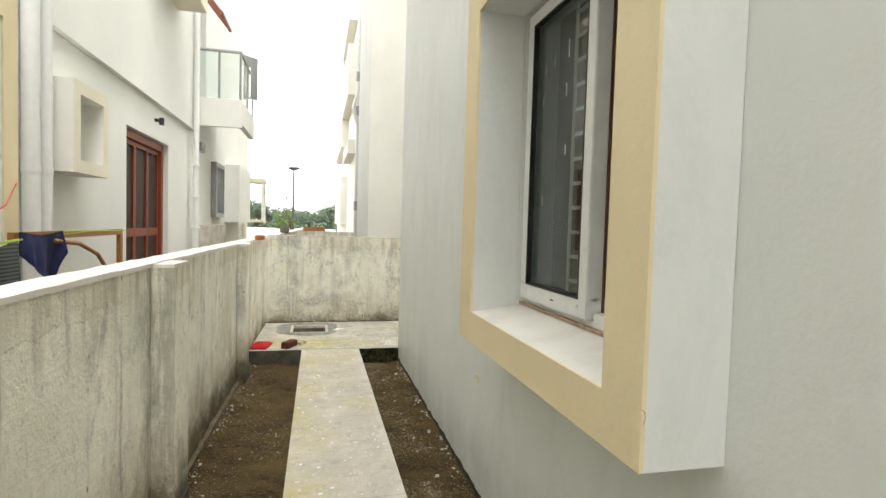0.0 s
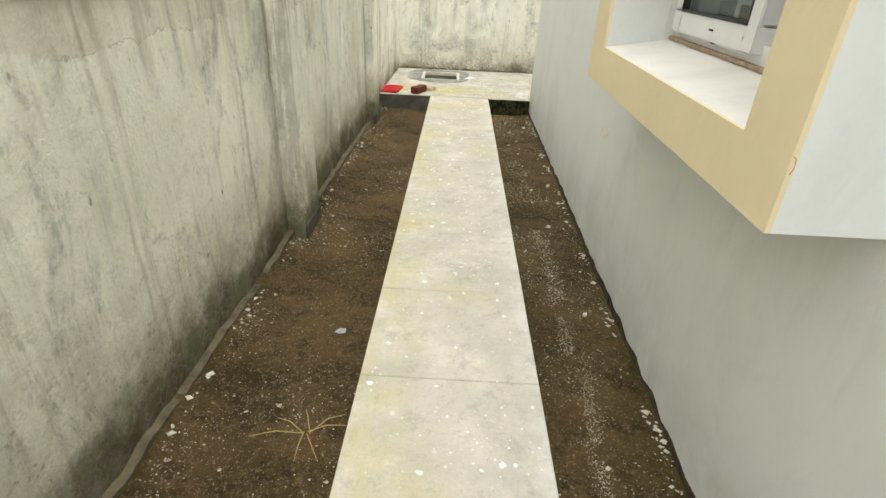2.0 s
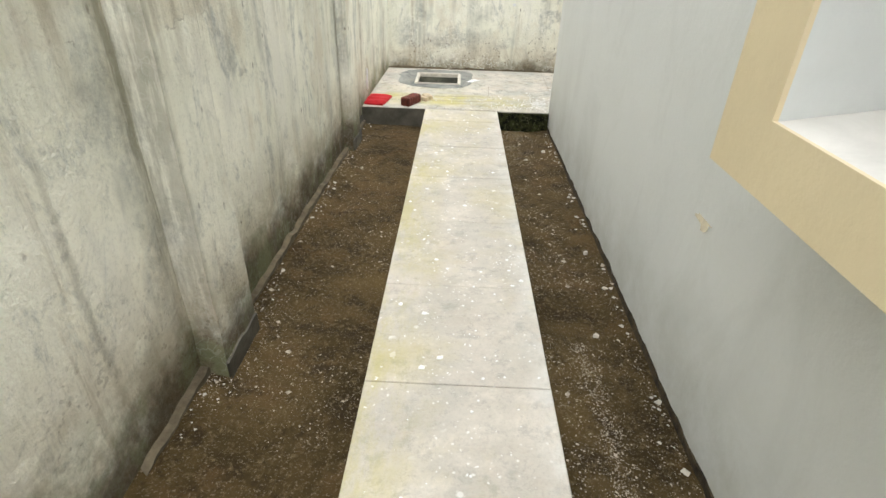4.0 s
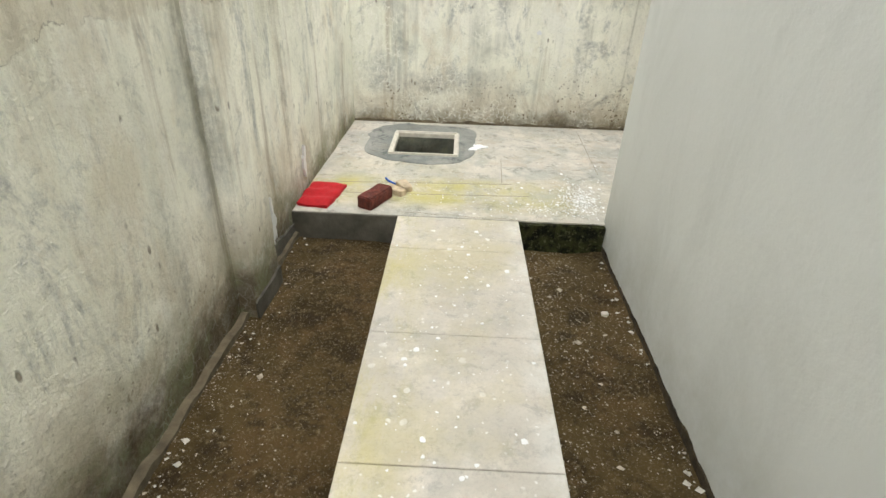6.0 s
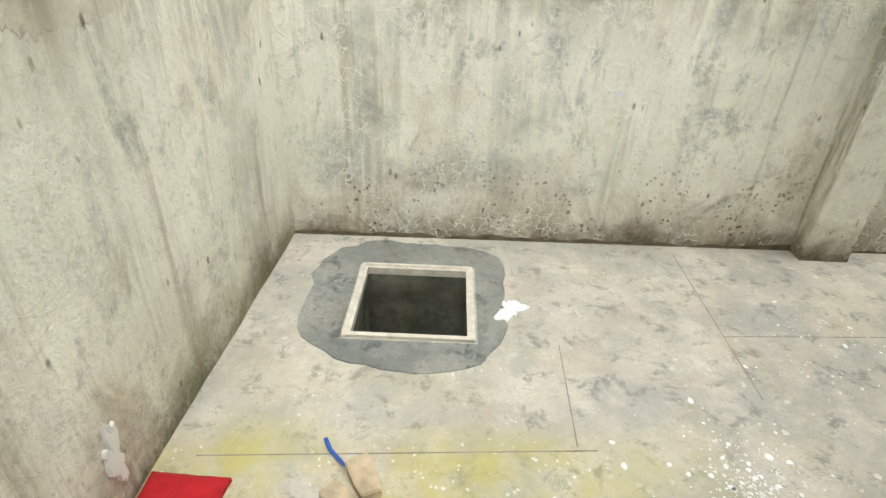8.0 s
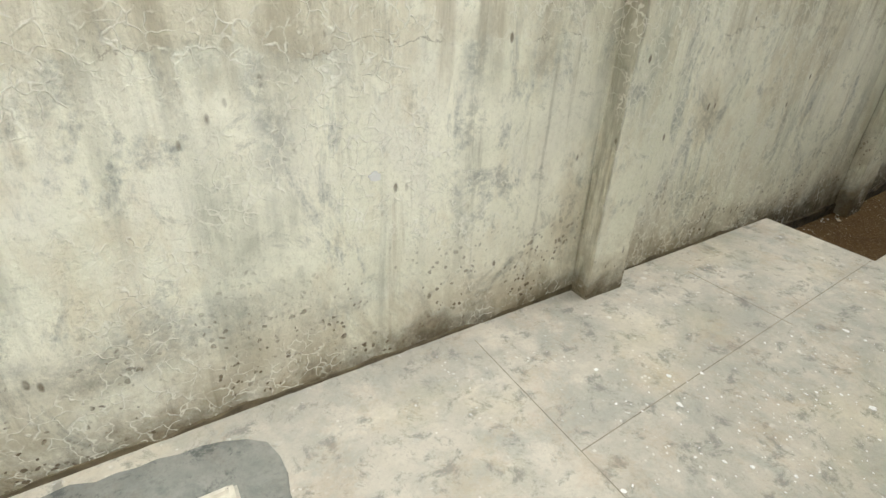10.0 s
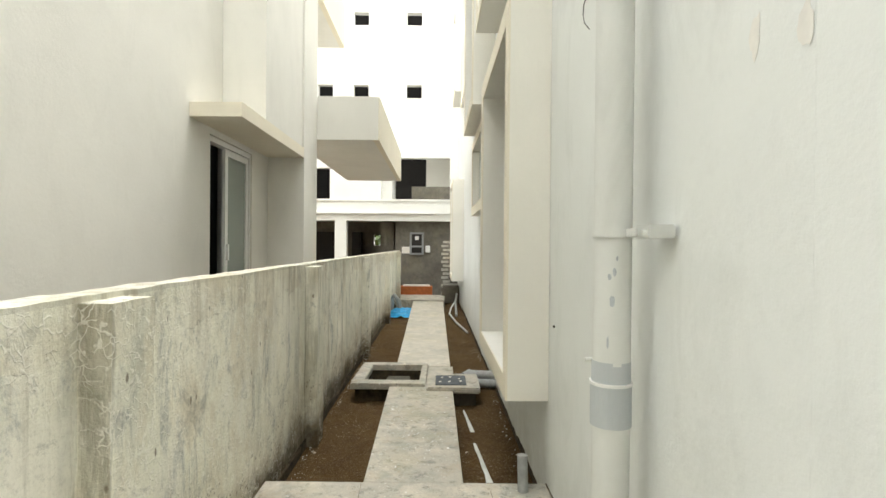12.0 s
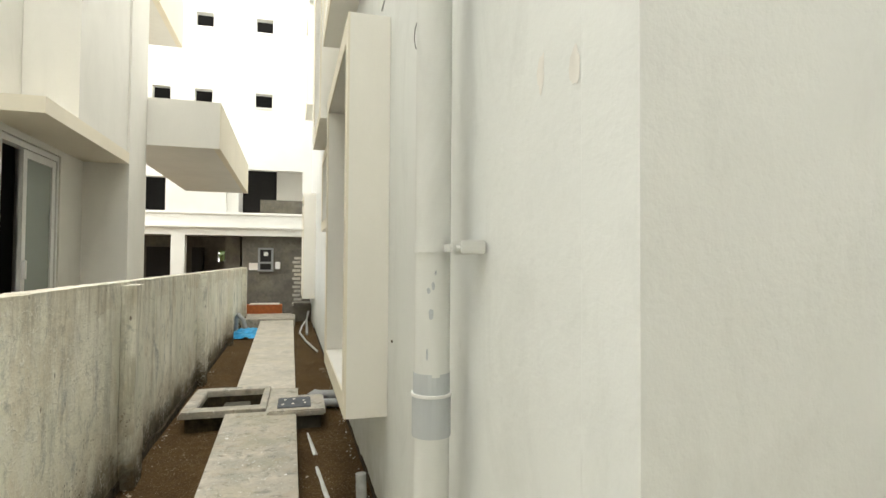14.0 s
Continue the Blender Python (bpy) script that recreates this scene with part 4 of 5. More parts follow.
ob.matrix_basis = Matrix.Translation((0.815, 8.243, 0.763)) @ Euler((radians(90), 0, 0)).to_matrix().to_4x4()

# ---------- bars behind the near pane, modelling a grille reflected in the glass ---
put("grille_bar", block(1.118, 1.126, 1.985, 2.003, 1.29, 2.55), M_BAR, win)
for k in range(12):
    put("grille_bar", block(1.118, 1.125, 1.803, 1.984, 1.33 + 0.105 * k, 1.346 + 0.105 * k), M_BAR, win)

# ---------- downpipe on the lane wall ----------
PX, PY, PR = 2.0, 6.615, 0.061
dp = empty("downpipe", PX, PY, 0, "pale painted plastic downpipe clamped to the lane wall", "downpipe")
put("pipe", tube(bmesh.new(), [(PX + 0.008, PY, 0.0), (PX + 0.004, PY, 1), (PX, PY, 2), (PX - 0.02, PY, 9.4)], PR, 28), M_PIPE, dp, smooth=True)
M_COLLAR = paint("grey_collar", (0.5, 0.53, 0.545), 0.9)
put("collar", tube(bmesh.new(), [(PX + 0.005, PY, 0.924), (PX + 0.005, PY, 1.056)], PR + 0.005, 28), M_COLLAR, dp, "grey unpainted pipe collar", smooth=False)
put("collar_neck", tube(bmesh.new(), [(PX + 0.005, PY, 1.056), (PX + 0.005, PY, 1.135)], PR + 0.0015, 28), M_COLLAR, dp, "grey unpainted pipe band")
put("ring", tube(bmesh.new(), [(PX + 0.005, PY, 1.057), (PX + 0.005, PY, 1.067)], PR + 0.008, 28), M_UPVC, dp)
for z in (1.55, 0.42):
    put("strap", tube(bmesh.new(), [(PX, PY, z - 0.013), (PX, PY, z + 0.013)], PR + 0.006, 28), M_PIPE, dp, "painted pipe strap")
    bm = bmesh.new()
    box(bm, PX - 0.14, PX - 0.05, PY - 0.03, PY - 0.022, z - 0.012, z + 0.014, bevel=0.002)
    box(bm, PX - 0.185, PX - 0.075, 6.49, PY - 0.045, z - 0.018, z + 0.024, bevel=0.004)
    put("bracket", bm, M_PIPE, dp, "painted wall bracket")
    put("bolt", tube(bmesh.new(), [(PX - 0.165, PY - 0.045, z), (PX - 0.165, PY - 0.032, z)], 0.008, 8), M_PIPE, dp)
M_SCUFF = plain("grey_scuff", (0.42, 0.45, 0.47), 0.6, 0, 0.2, 60)
for ang, z, a, b in ((222, 1.425, 0.005, 0.014), (236, 1.41, 0.005, 0.01), (228, 1.335, 0.008, 0.018), (215, 1.47, 0.003, 0.008), (240, 1.2, 0.003, 0.022)):
    ob = put("scuff", blob(0, 0, b, a, -0.002, 0.0012, z * 9, None, 16, 0, 0.5), M_SCUFF, dp, "grey scuff through the paint")
    ob.matrix_basis = Matrix.Translation((PX, PY, 0)).inverted() @ Matrix.Translation((PX, PY, 0)) @ pose(PR * math.cos(radians(ang - 30)) * 1.0, -PR * math.sin(radians(ang - 30)) * 1.0, z) @ Euler((0, radians(90), -radians(ang - 30)), "XYZ").to_matrix().to_4x4()
    ob.matrix_parent_inverse = Matrix.Identity(4)
st = empty("pipe_stub", 2.45, 6.5, 1.04, "thin white pipe stub sticking out of the wall", "pipe stub")
put("stub", tube(bmesh.new(), [(2.46, 6.48, 1.04), (2.46, 6.58, 1.04)], 0.008, 10), M_UPVC, st)
put("collar", tube(bmesh.new(), [(2.46, 6.492, 1.04), (2.46, 6.51, 1.04)], 0.016, 10), M_UPVC, st)
el = empty("pipe_stub", 2.8, 6.5, 0.1, "short white drain spout low on the wall", "pipe stub")
put("spout", tube(bmesh.new(), [(2.75, 6.48, 0.09), (2.75, 6.6, 0.085)], 0.022, 14), M_UPVC, el)
# black disc painted as the shaded inside of the spout
put("mouth", tube(bmesh.new(), [(2.75, 6.601, 0.085), (2.75, 6.604, 0.085)], 0.016, 14), M_DARK, el)
put("wire_end", tube(bmesh.new(), [(2.6, 6.49, 2.72), (2.66, 6.52, 2.68), (2.72, 6.53, 2.63), (2.735, 6.53, 2.59), (2.71, 6.53, 2.54), (2.66, 6.52, 2.49)], 0.0025, 6), M_BLACK, label="bent black wire end hanging from the lane wall", category="wire")
put("wire_end", tube(bmesh.new(), [(3.5, 6.5, 3.35), (3.45, 6.55, 3.2), (3.55, 6.57, 3.1)], 0.006, 6), M_PIPEG, label="grey cable end hanging above the window box", category="wire")
ob = put("wall_plug", tube(bmesh.new(), [(3.4, 6.49, 1.03), (3.4, 6.516, 1.03)], 0.007, 8), M_EDGE, label="small dark plug hole in the lane wall", category="wall plug")
for x, z in ((1.46, 1.98), (1.3, 1.94)):
    ob = put("wall_stain", blob(0, 0, 0.022, 0.045, 0, 0.0006, x * 7, None, 20, 0, 0.4), plain("faint_pink_stain", (0.75, 0.73, 0.68), 0.8, 0, 0.08), label="faint pinkish repair smear on the lane wall", category="wall stain")
    ob.matrix_basis = Matrix.Translation(c2(x, W2 + 0.001, z)) @ Euler((radians(-90), 0, 0)).to_matrix().to_4x4()

ob = put("wall_stain", blob(0, 0, 0.07, 0.022, 0, 0.0006, 3.7, None, 24, 0, 0.7), plain("pale_brown_smear", (0.6, 0.54, 0.4), 0.9, 0, 0.15, 30), label="leaf-shaped pale brown smear on the white wall", category="wall stain")
ob.matrix_basis = pose(1.0695, 3.07, 0.59) @ Euler((radians(75), 0, radians(-90))).to_matrix().to_4x4()
for k in range(0, 9, 2):
    y = (0.9, 1.7, 2.3, 2.75, 3.35, 3.6, 4.1, 4.9, 5.8)[k]
    r = 0.007 + 0.009 * random.random()
    ob = put("mortar_lump", blob(0, 0, r * 1.4, r, -0.01, 0.012, y, None, 9, 0, 0.8), M_RIM, label="pale lump of dropped mortar on the soil", category="mortar lump", group="mortar lumps on the soil")
    x = (0.98, -0.66, 0.92, 1.0, 0.88, -0.7, 0.98, -0.6, 0.95)[k]
    ob.matrix_basis = pose(x, y, soil_z(x, y) + 0.004, 8, -6, 40 * k)

M_STRAW = plain("dry_straw", (0.42, 0.32, 0.12), 0.9)
for k, (dx, dy) in enumerate(((-0.2, -0.02), (0.14, 0.04), (-0.05, 0.13), (0.0, -0.14), (0.07, -0.12), (0.11, 0.1), (-0.12, 0.07))):
    x, y = -0.31 + 0.012 * (k % 3), 1.42 + 0.01 * (k % 2)
    z = soil_z(x, y)
    put("dry_stalk", tube(bmesh.new(), [(x, y, z + 0.004), (x + dx * 0.5, y + dy * 0.55, z + 0.02), (x + dx, y + dy, soil_z(x + dx, y + dy) + 0.008)], [0.002, 0.0023, 0.0012], 5), M_STRAW, label="thin dry straw stalk lying on the soil", category="dry stalk", group="dry stalks on the soil")
ob = put("plastic_shard", blob(0, 0, 0.026, 0.018, -0.002, 0.002, 6.1, None, 12, 0, 0.5), M_METAL, label="small bluish-grey plastic shard lying on the soil", category="plastic shard")
ob.matrix_basis = pose(-0.3, 2.06, soil_z(-0.3, 2.06) + 0.006, 6, -4, 20)
put("hairline_crack", tube(bmesh.new(), [(0.821, 0.9925, 1.125), (0.829, 0.9925, 1.118), (0.831, 0.9925, 1.1), (0.826, 0.9925, 1.088)], 0.0007, 5), M_BROWN, label="fine brown crack at the corner of the window surround", category="crack")

# upright stubs out of the slab
cp = empty("capped_pipe", 2.76, 6.74, 0, "grey plastic pipe stub with a cement-smeared coupling", "capped pipe")
put("pipe", tube(bmesh.new(), [(2.73, 6.73, 0), (2.725, 6.735, 0.16)], 0.055, 20), M_PIPEG, cp, smooth=False)
put("coupling", tube(bmesh.new(), [(2.725, 6.735, 0.14), (2.722, 6.738, 0.232), (2.722, 6.738, 0.24)], [0.063, 0.064, 0.06], 20), M_PIPEG, cp)
put("cap", tube(bmesh.new(), [(2.722, 6.738, 0.235), (2.722, 6.738, 0.25)], 0.055, 20), M_CAP, cp, "cement-whitened cap")
put("open_pipe", hollow(bmesh.new(), [(3.5, 6.67, -0.02), (3.505, 6.672, 0.1), (3.51, 6.675, 0.22)], 0.032, 0.027), M_PIPEG, label="open grey plastic pipe standing at the slab edge", category="pipe")

# second pit, with its raised cement surround
p2 = empty("inspection_pit", 6.4, 7.8, -0.1, "open rectangular inspection pit with a raised cement rim", "inspection pit")
bm = bmesh.new()
wall(bm, [5.87, 6.88], [7.36, 8.16], [(6.04, 6.73, 7.43, 8.03)], -0.035, 0.03, lambda u, v, d: (u, v, d))
bmesh.ops.bevel(bm, geom=[e for e in bm.edges if e.verts[0].co.z > 0 and e.verts[1].co.z > 0], offset=0.012, segments=2, affect="EDGES")
put("rim", bm, M_SLAB, p2)
# dark bases colour in the shadow beneath the overhanging rim
put("base", block(5.93, 6.8, 7.38, 7.425, -0.25, -0.034), M_GAP, p2)
put("base", block(5.93, 6.03, 7.43, 8.12, -0.25, -0.034), M_GAP, p2)
bm = bmesh.new()
wall(bm, [6.0, 6.82], [7.38, 8.12], [(6.035, 6.735, 7.425, 8.035)], -0.6, -0.036, lambda u, v, d: (u, v, d))
put("pit_wall", bm, M_GAP, p2)
put("pit_floor", block(6.0, 6.8, 7.4, 8.1, -0.55, -0.45), M_PIT, p2)
put("brick_ledge", block(6.45, 6.73, 7.57, 7.85, -0.3, -0.1, bevel=0.01), M_EDGE, p2)
ch = empty("covered_chamber", 6.05, 7.1, -0.1, "small cement chamber with a dark rectangular cover plate", "covered chamber")
put("top_slab", block(5.7, 6.32, 6.78, 7.34, -0.03, 0.035, bevel=0.014), M_SLAB, ch)
# wall coloured dark for the shadow under the top slab
put("chamber_wall", block(5.78, 6.26, 6.82, 7.3, -0.25, -0.028, bevel=0.01), M_EDGE, ch)
put("cover", block(5.8, 6.2, 6.92, 7.25, 0.03, 0.042, bevel=0.004), M_COVER, ch, "dark cement-spattered cover plate")
for x, y in ((5.92, 7.24), (5.93, 7.14), (6.05, 7.03), (6.1, 7.22), (5.95, 7.02), (6.12, 7.13)):
    put("cement_spot", blob(x, y - 0.04, 0.02, 0.014, 0.04, 0.0445, x * 9 + y, None, 12, 0, 0.5), M_CAP, ch)
cpl = empty("path_infill", 6.3, 7.4, -0.1, "rough cement infill between the pit and the chamber", "path", kind="structure")
put("infill", block(5.864, 6.818, 7.05, 7.359, -0.25, -0.003), M_SLAB, cpl)
for x, y, z in ((6.55, 6.86, -0.02), (6.42, 6.82, -0.09)):
    ww = empty("waste_pipe", x, y, z, "grey waste pipe elbow running into the house wall", "waste pipe")
    put("pipe", tube(bmesh.new(), [(x, 6.5, z - 0.02), (x, y - 0.08, z - 0.01), (x - 0.02, y, z)], 0.05, 16), M_PIPEG, ww)
    put("elbow", tube(bmesh.new(), [(x - 0.01, y - 0.02, z), (x - 0.08, y + 0.06, z - 0.03)], 0.06, 16), M_PIPEG, ww)
bm = tube(bmesh.new(), [(3.63, 6.8, -0.178), (4.2, 6.85, -0.184), (4.74, 6.895, -0.192)], [0.034, 0.026, 0.018], 12)
put("buried_pipe", bm, M_PIPE, label="half-buried grey pipe in the soil", category="pipe")
put("buried_pipe", tube(bmesh.new(), [(5.0, 6.896, -0.184), (5.65, 6.955, -0.19)], [0.022, 0.014], 12), M_PIPE, label="short half-buried grey pipe in the soil", category="pipe")
put("hose", tube(bmesh.new(), [(10.2, 6.72, -0.13), (11.5, 6.9, -0.13), (12.8, 7.03, -0.12), (13.7, 6.98, -0.08), (14.4, 6.85, 0.02)], 0.02, 10), M_PIPE, label="pale bent conduit lying along the soil", category="hose")
put("hose", tube(bmesh.new(), [(12.6, 6.87, -0.13), (14.3, 6.86, 0.0), (15.4, 6.8, 0.12)], 0.028, 10), M_PIPEG, label="grey conduit leaning on a concrete block", category="hose")
bm = bmesh.new()
bmesh.ops.create_grid(bm, x_segments=22, y_segments=22, size=0.5)
for v in bm.verts:
    r = max(0, 1 - (v.co.x ** 2 + v.co.y ** 2) * 3.9)
    v.co = Vector((v.co.x * 1.2, v.co.y * 0.8, -0.15 + 0.13 * r ** 0.5 + 0.05 * noise.noise(v.co * 7) * (r > 0)))
ob = put("crumpled_tarp", bm, M_CYAN, label="crumpled bright blue plastic sheet on the soil", category="tarp")
ob.location = (12.9, 8.16, 0)
put("bent_pipe", tube(bmesh.new(), [(12.9, 8.42, -0.15), (12.95, 8.42, 0.22), (12.9, 8.36, 0.3), (12.8, 8.25, 0.2), (12.75, 8.2, 0.02)], 0.05, 12), M_PIPEG, label="bent grey pipe standing by the boundary wall", category="pipe")

# ---------- neighbouring house beyond the west fence ----------
nh = empty("house", -4, 4, 0, "bright white neighbouring house with cream window surrounds", "house")
# its southern stretch is an unseen extension that screens the sky
bm = bmesh.new()
wall(bm, [-9, 16.5], [-0.2, 9], [(6.3, 7.95, 0.3, 2.56), (2.52, 3.46, 1.1, 2.7), (9.6, 10.4, 3.65, 5.5)], -2.0, -2.2, lambda u, v, d: (d, u, v))
put("east_wall", bm, M_BRIGHT, nh)
# black block in place of the neighbour's unlit rooms
put("room_shade_block", block(-8, -2.9, -8.9, 16.4, -0.2, 8.9), M_DARK, nh)
put("end_wall", block(-8, -2.2, 16.3, 16.5, -0.2, 9), M_BRIGHT, nh)
put("upper_wall", block(-1.998, -1.94, 4.5, 9.38, 3.0, 9), M_BRIGHT, nh)
put("bay", block(-1.938, -1.55, 6.9, 8.15, 4.5, 5.6), M_CREAM_L, nh, "projecting cream-edged upper bay")
place = lambda u, v, d: (d, u, v)
w = window_box("window_surround", 2.36, 3.62, 0.95, 2.84, -1.999, -1.74, place, 0.15, M_CREAM)
w = window_box("window_surround", 4.47, 5.13, 1.89, 2.6, -1.999, -1.77, place, 0.1, M_CREAM_L)
put("niche_back", block(-1.99, -1.97, 4.57, 5.03, 1.99, 2.5), M_WHITE, w)
w2 = empty("window_2", -2.05, 3, 1.1, "open white casement window with horizontal grille bars", "window", kind="structure")
bm = bmesh.new()
wall(bm, [2.525, 3.455], [1.1, 2.69], [(2.57, 3.41, 1.15, 2.64)], -2.01, -1.94, place)
put("window_frame", bm, M_UPVC, w2)
put("mullion", block(-2.01, -1.94, 2.8, 2.84, 1.15, 2.64), M_UPVC, w2)
for k in range(14):
    put("grille_bar", block(-2.04, -2.03, 2.57, 3.41, 1.2 + 0.105 * k, 1.213 + 0.105 * k), M_BAR, w2)
put("grille_bar", block(-2.05, -2.041, 3.1, 3.115, 1.15, 2.64), M_BAR, w2)
put("curtain", block(-2.14, -2.11, 3.13, 3.45, 1.15, 2.64), plain("tan_curtain", (0.42, 0.33, 0.22), 0.9), w2)
leaf = empty("open_leaf", -1.93, 2.56, 1.15)
leaf.parent = w2
leaf.matrix_parent_inverse = w2.matrix_basis.inverted()
leaf.matrix_basis = pose(-1.93, 2.56, 1.15, 0, 0, -74)
bm = bmesh.new()
wall(bm, [0, 0.3], [0, 1.49], [(0.04, 0.26, 0.05, 1.44)], -0.02, 0.02, lambda u, v, d: (d, u, v))
a = put("leaf_frame", bm, M_UPVC)
b = put("leaf_pane", block(-0.004, 0.004, 0.04, 0.26, 0.05, 1.44), M_GLASS)
for o in (a, b):
    o.parent = leaf

dr = empty("door_1", -2.1, 7.1, 0.3, "red-brown wooden double door with dark mesh panels", "door", kind="structure")
bm = bmesh.new()
wall(bm, [6.32, 7.93], [0.3, 2.55], [(6.4, 7.85, 0.35, 2.46)], -2.16, -2.06, place)
put("door_frame", bm, M_REDWOOD, dr)
for y0, y1 in ((6.41, 6.89), (6.9, 7.38), (7.39, 7.84)):
    bm = bmesh.new()
    wall(bm, [y0, y1], [0.35, 2.45], [(y0 + 0.035, y1 - 0.035, 0.45, 1.32), (y0 + 0.035, y1 - 0.035, 1.42, 2.4)], -2.14, -2.1, place)
    put("door_leaf", bm, M_REDWOOD, dr)
    put("mesh_panel", block(-2.13, -2.12, y0 + 0.05, y1 - 0.05, 0.45, 2.38), M_MESH, dr)

for y in (4.18, 4.36):
    d_ = empty("downpipe", -1.93, y, 0, "white downpipe on the neighbouring wall", "downpipe")
    put("pipe", tube(bmesh.new(), [(-1.93, y, -0.15), (-1.93, y, 9)], 0.055, 16), M_UPVC, d_, smooth=True)
    put("joint_ring", tube(bmesh.new(), [(-1.93, y, 1.85), (-1.93, y, 1.9)], 0.06, 16), M_UPVC, d_)
d_ = empty("downpipe", -1.9, 9.05, 0, "thin white downpipe on the neighbouring wall", "downpipe")
put("pipe", tube(bmesh.new(), [(-1.88, 9.1, -0.15), (-1.88, 9.1, 5.0)], 0.045, 12), M_UPVC, d_)
for z in (1.9, 2.4, 1.4):
    put("clamp", block(-1.94, -1.82, 9.04, 9.16, z, z + 0.03), M_UPVC, d_)
lp = empty("wall_lamp", -1.97, 7.32, 2.78, "small black wall lamp above the door", "wall lamp")
put("body", tube(bmesh.new(), [(-1.999, 7.32, 2.8), (-1.93, 7.32, 2.79)], 0.022, 12), M_BLACK, lp)
put("head", tube(bmesh.new(), [(-1.92, 7.32, 2.83), (-1.92, 7.32, 2.74)], 0.03, 12), M_BLACK, lp)
vent = empty("wall_vent", -1.98, 10.0, 2.78, "small brown louvred wall vent", "wall vent")
put("frame", block(-1.999, -1.96, 9.9, 10.2, 2.74, 2.9), M_METAL, vent)
put("louvre", block(-1.97, -1.95, 9.93, 10.17, 2.78, 2.8), M_BROWN, vent)
bal = empty("balcony", -1.6, 10.3, 3.13, "white cantilevered balcony with glass panels and steel rail", "balcony")
bm = bmesh.new()
box(bm, -1.999, -1.25, 9.5, 11.3, 3.42, 3.6)
box(bm, -1.999, -1.25, 9.5, 9.6, 3.13, 3.42)
box(bm, -1.35, -1.25, 9.6, 11.3, 3.2, 3.42)
put("slab", bm, M_BRIGHT, bal)
put("glass_panel", block(-1.95, -1.3, 9.53, 9.54, 3.62, 4.38), M_GLASS_G, bal)
put("glass_panel", block(-1.29, -1.28, 9.55, 11.2, 3.62, 4.38), M_GLASS_G, bal)
put("top_rail", tube(bmesh.new(), [(-1.999, 9.53, 4.4), (-1.28, 9.53, 4.4), (-1.28, 11.2, 4.4)], 0.025, 8), M_METAL, bal)
for p in ((-1.28, 9.53), (-1.28, 10.4), (-1.28, 11.2), (-1.62, 9.53)):
    put("post", tube(bmesh.new(), [(*p, 3.6), (*p, 4.4)], 0.018, 8), M_METAL, bal)
lf = empty("open_window_leaf", -1.3, 10.4, 4.3, "dark-framed window leaf propped open over the balcony", "window leaf")
bm = bmesh.new()
wall(bm, [0, 0.5], [0, 1.0], [(0.05, 0.3, 0.05, 0.75)], 0, 0.03, lambda u, v, d: (-1.45 + u * 0.6, 10.6 + d + u * 0.5, 3.9 + v * 0.8))
put("leaf_frame", bm, M_METAL, lf)
aw = empty("red_awning", -1.8, 10, 4.9, "red steel awning frame over the balcony door", "awning")
for y in (9.6, 10.0, 10.4):
    put("rafter", tube(bmesh.new(), [(-1.999, y, 5.55), (-1.6, y, 5.05)], 0.025, 6), M_REDWOOD, aw)
put("beam", tube(bmesh.new(), [(-1.6, 9.55, 5.05), (-1.6, 10.45, 5.05)], 0.03, 6), M_REDWOOD, aw)
for y0, y1, nm in ((10.96, 11.9, "tall grey window with vertical bars"), (13.35, 14.4, "tall grey window with vertical bars")):
    wd = empty("barred_window", -1.98, y0, 1.6, nm, "window")
    bm = bmesh.new()
    wall(bm, [y0, y1], [1.6, 2.68], [(y0 + 0.08, y1 - 0.08, 1.68, 2.6)], -1.999, -1.9, place)
    put("window_frame", bm, M_METAL, wd)
    put("pane", block(-1.99, -1.98, y0 + 0.08, y1 - 0.08, 1.68, 2.6), M_GLASS, wd)
    for k in range(4):
        y = y0 + 0.2 + 0.18 * k
        put("bar", block(-1.93, -1.91, y, y + 0.02, 1.68, 2.6), M_BAR, wd)
put("bay", block(-1.998, -1.7, 12.6, 14.6, 1.5, 2.8), M_BRIGHT, nh)
put("meter_shelf", block(-1.998, -1.75, 9.5, 11.2, 1.0, 1.45), plain("stained_pale_box", (0.55, 0.5, 0.43), 0.9, 0, 0.3, 6), label="stained pale masonry shelf on the neighbouring wall", category="shelf")
put("canopy", block(-1.998, -1.4, 15.2, 15.9, 2.6, 2.72), M_CREAM_L, nh)
put("sill_ledge", block(-1.998, -1.42, 15.2, 15.9, 1.5, 1.58), M_CREAM_L, nh)
for y in (15.22, 15.82):
    put("post", block(-1.48, -1.43, y, y + 0.06, 1.582, 2.598), M_BRIGHT, nh)

# washing
RX = -1.5


def cloth(name, y0, y1, z1a, z1b, z0a, z0b, mat, label, sway=0.03, n=24, hem=None):
    bm = bmesh.new()
    sheets = []
    for off in (0, 0.006):
        g = []
        for i in range(n + 1):
            a = i / n
            row = []
            for j in range(n + 1):
                b = j / n
                z = ((z0a + (z0b - z0a) * a) + (hem(a) if hem else 0)) * (1 - b) + (z1a + (z1b - z1a) * a) * b - 0.02 * math.sin(math.pi * a) * b
                y = y0 + (y1 - y0) * a
                x = RX + off + sway * (1 - b) * (noise.noise((y * 5, 0.3, y0)) + 0.3 * noise.noise((y * 17, z * 4, 1)))
                row.append(bm.verts.new((x, y, z)))
            g.append(row)
        for i in range(n):
            for j in range(n):
                bm.faces.new((g[i][j], g[i + 1][j], g[i + 1][j + 1], g[i][j + 1]))
        sheets.append(g)
    return put(name, bm, mat, label=label, category="washing", smooth=True)


cloth("hanging_mat", 2.23, 3.1, 1.35, 1.41, 1.02, 1.02, M_MAT, "dark grey striped mat hung over the clothes line", 0.05)
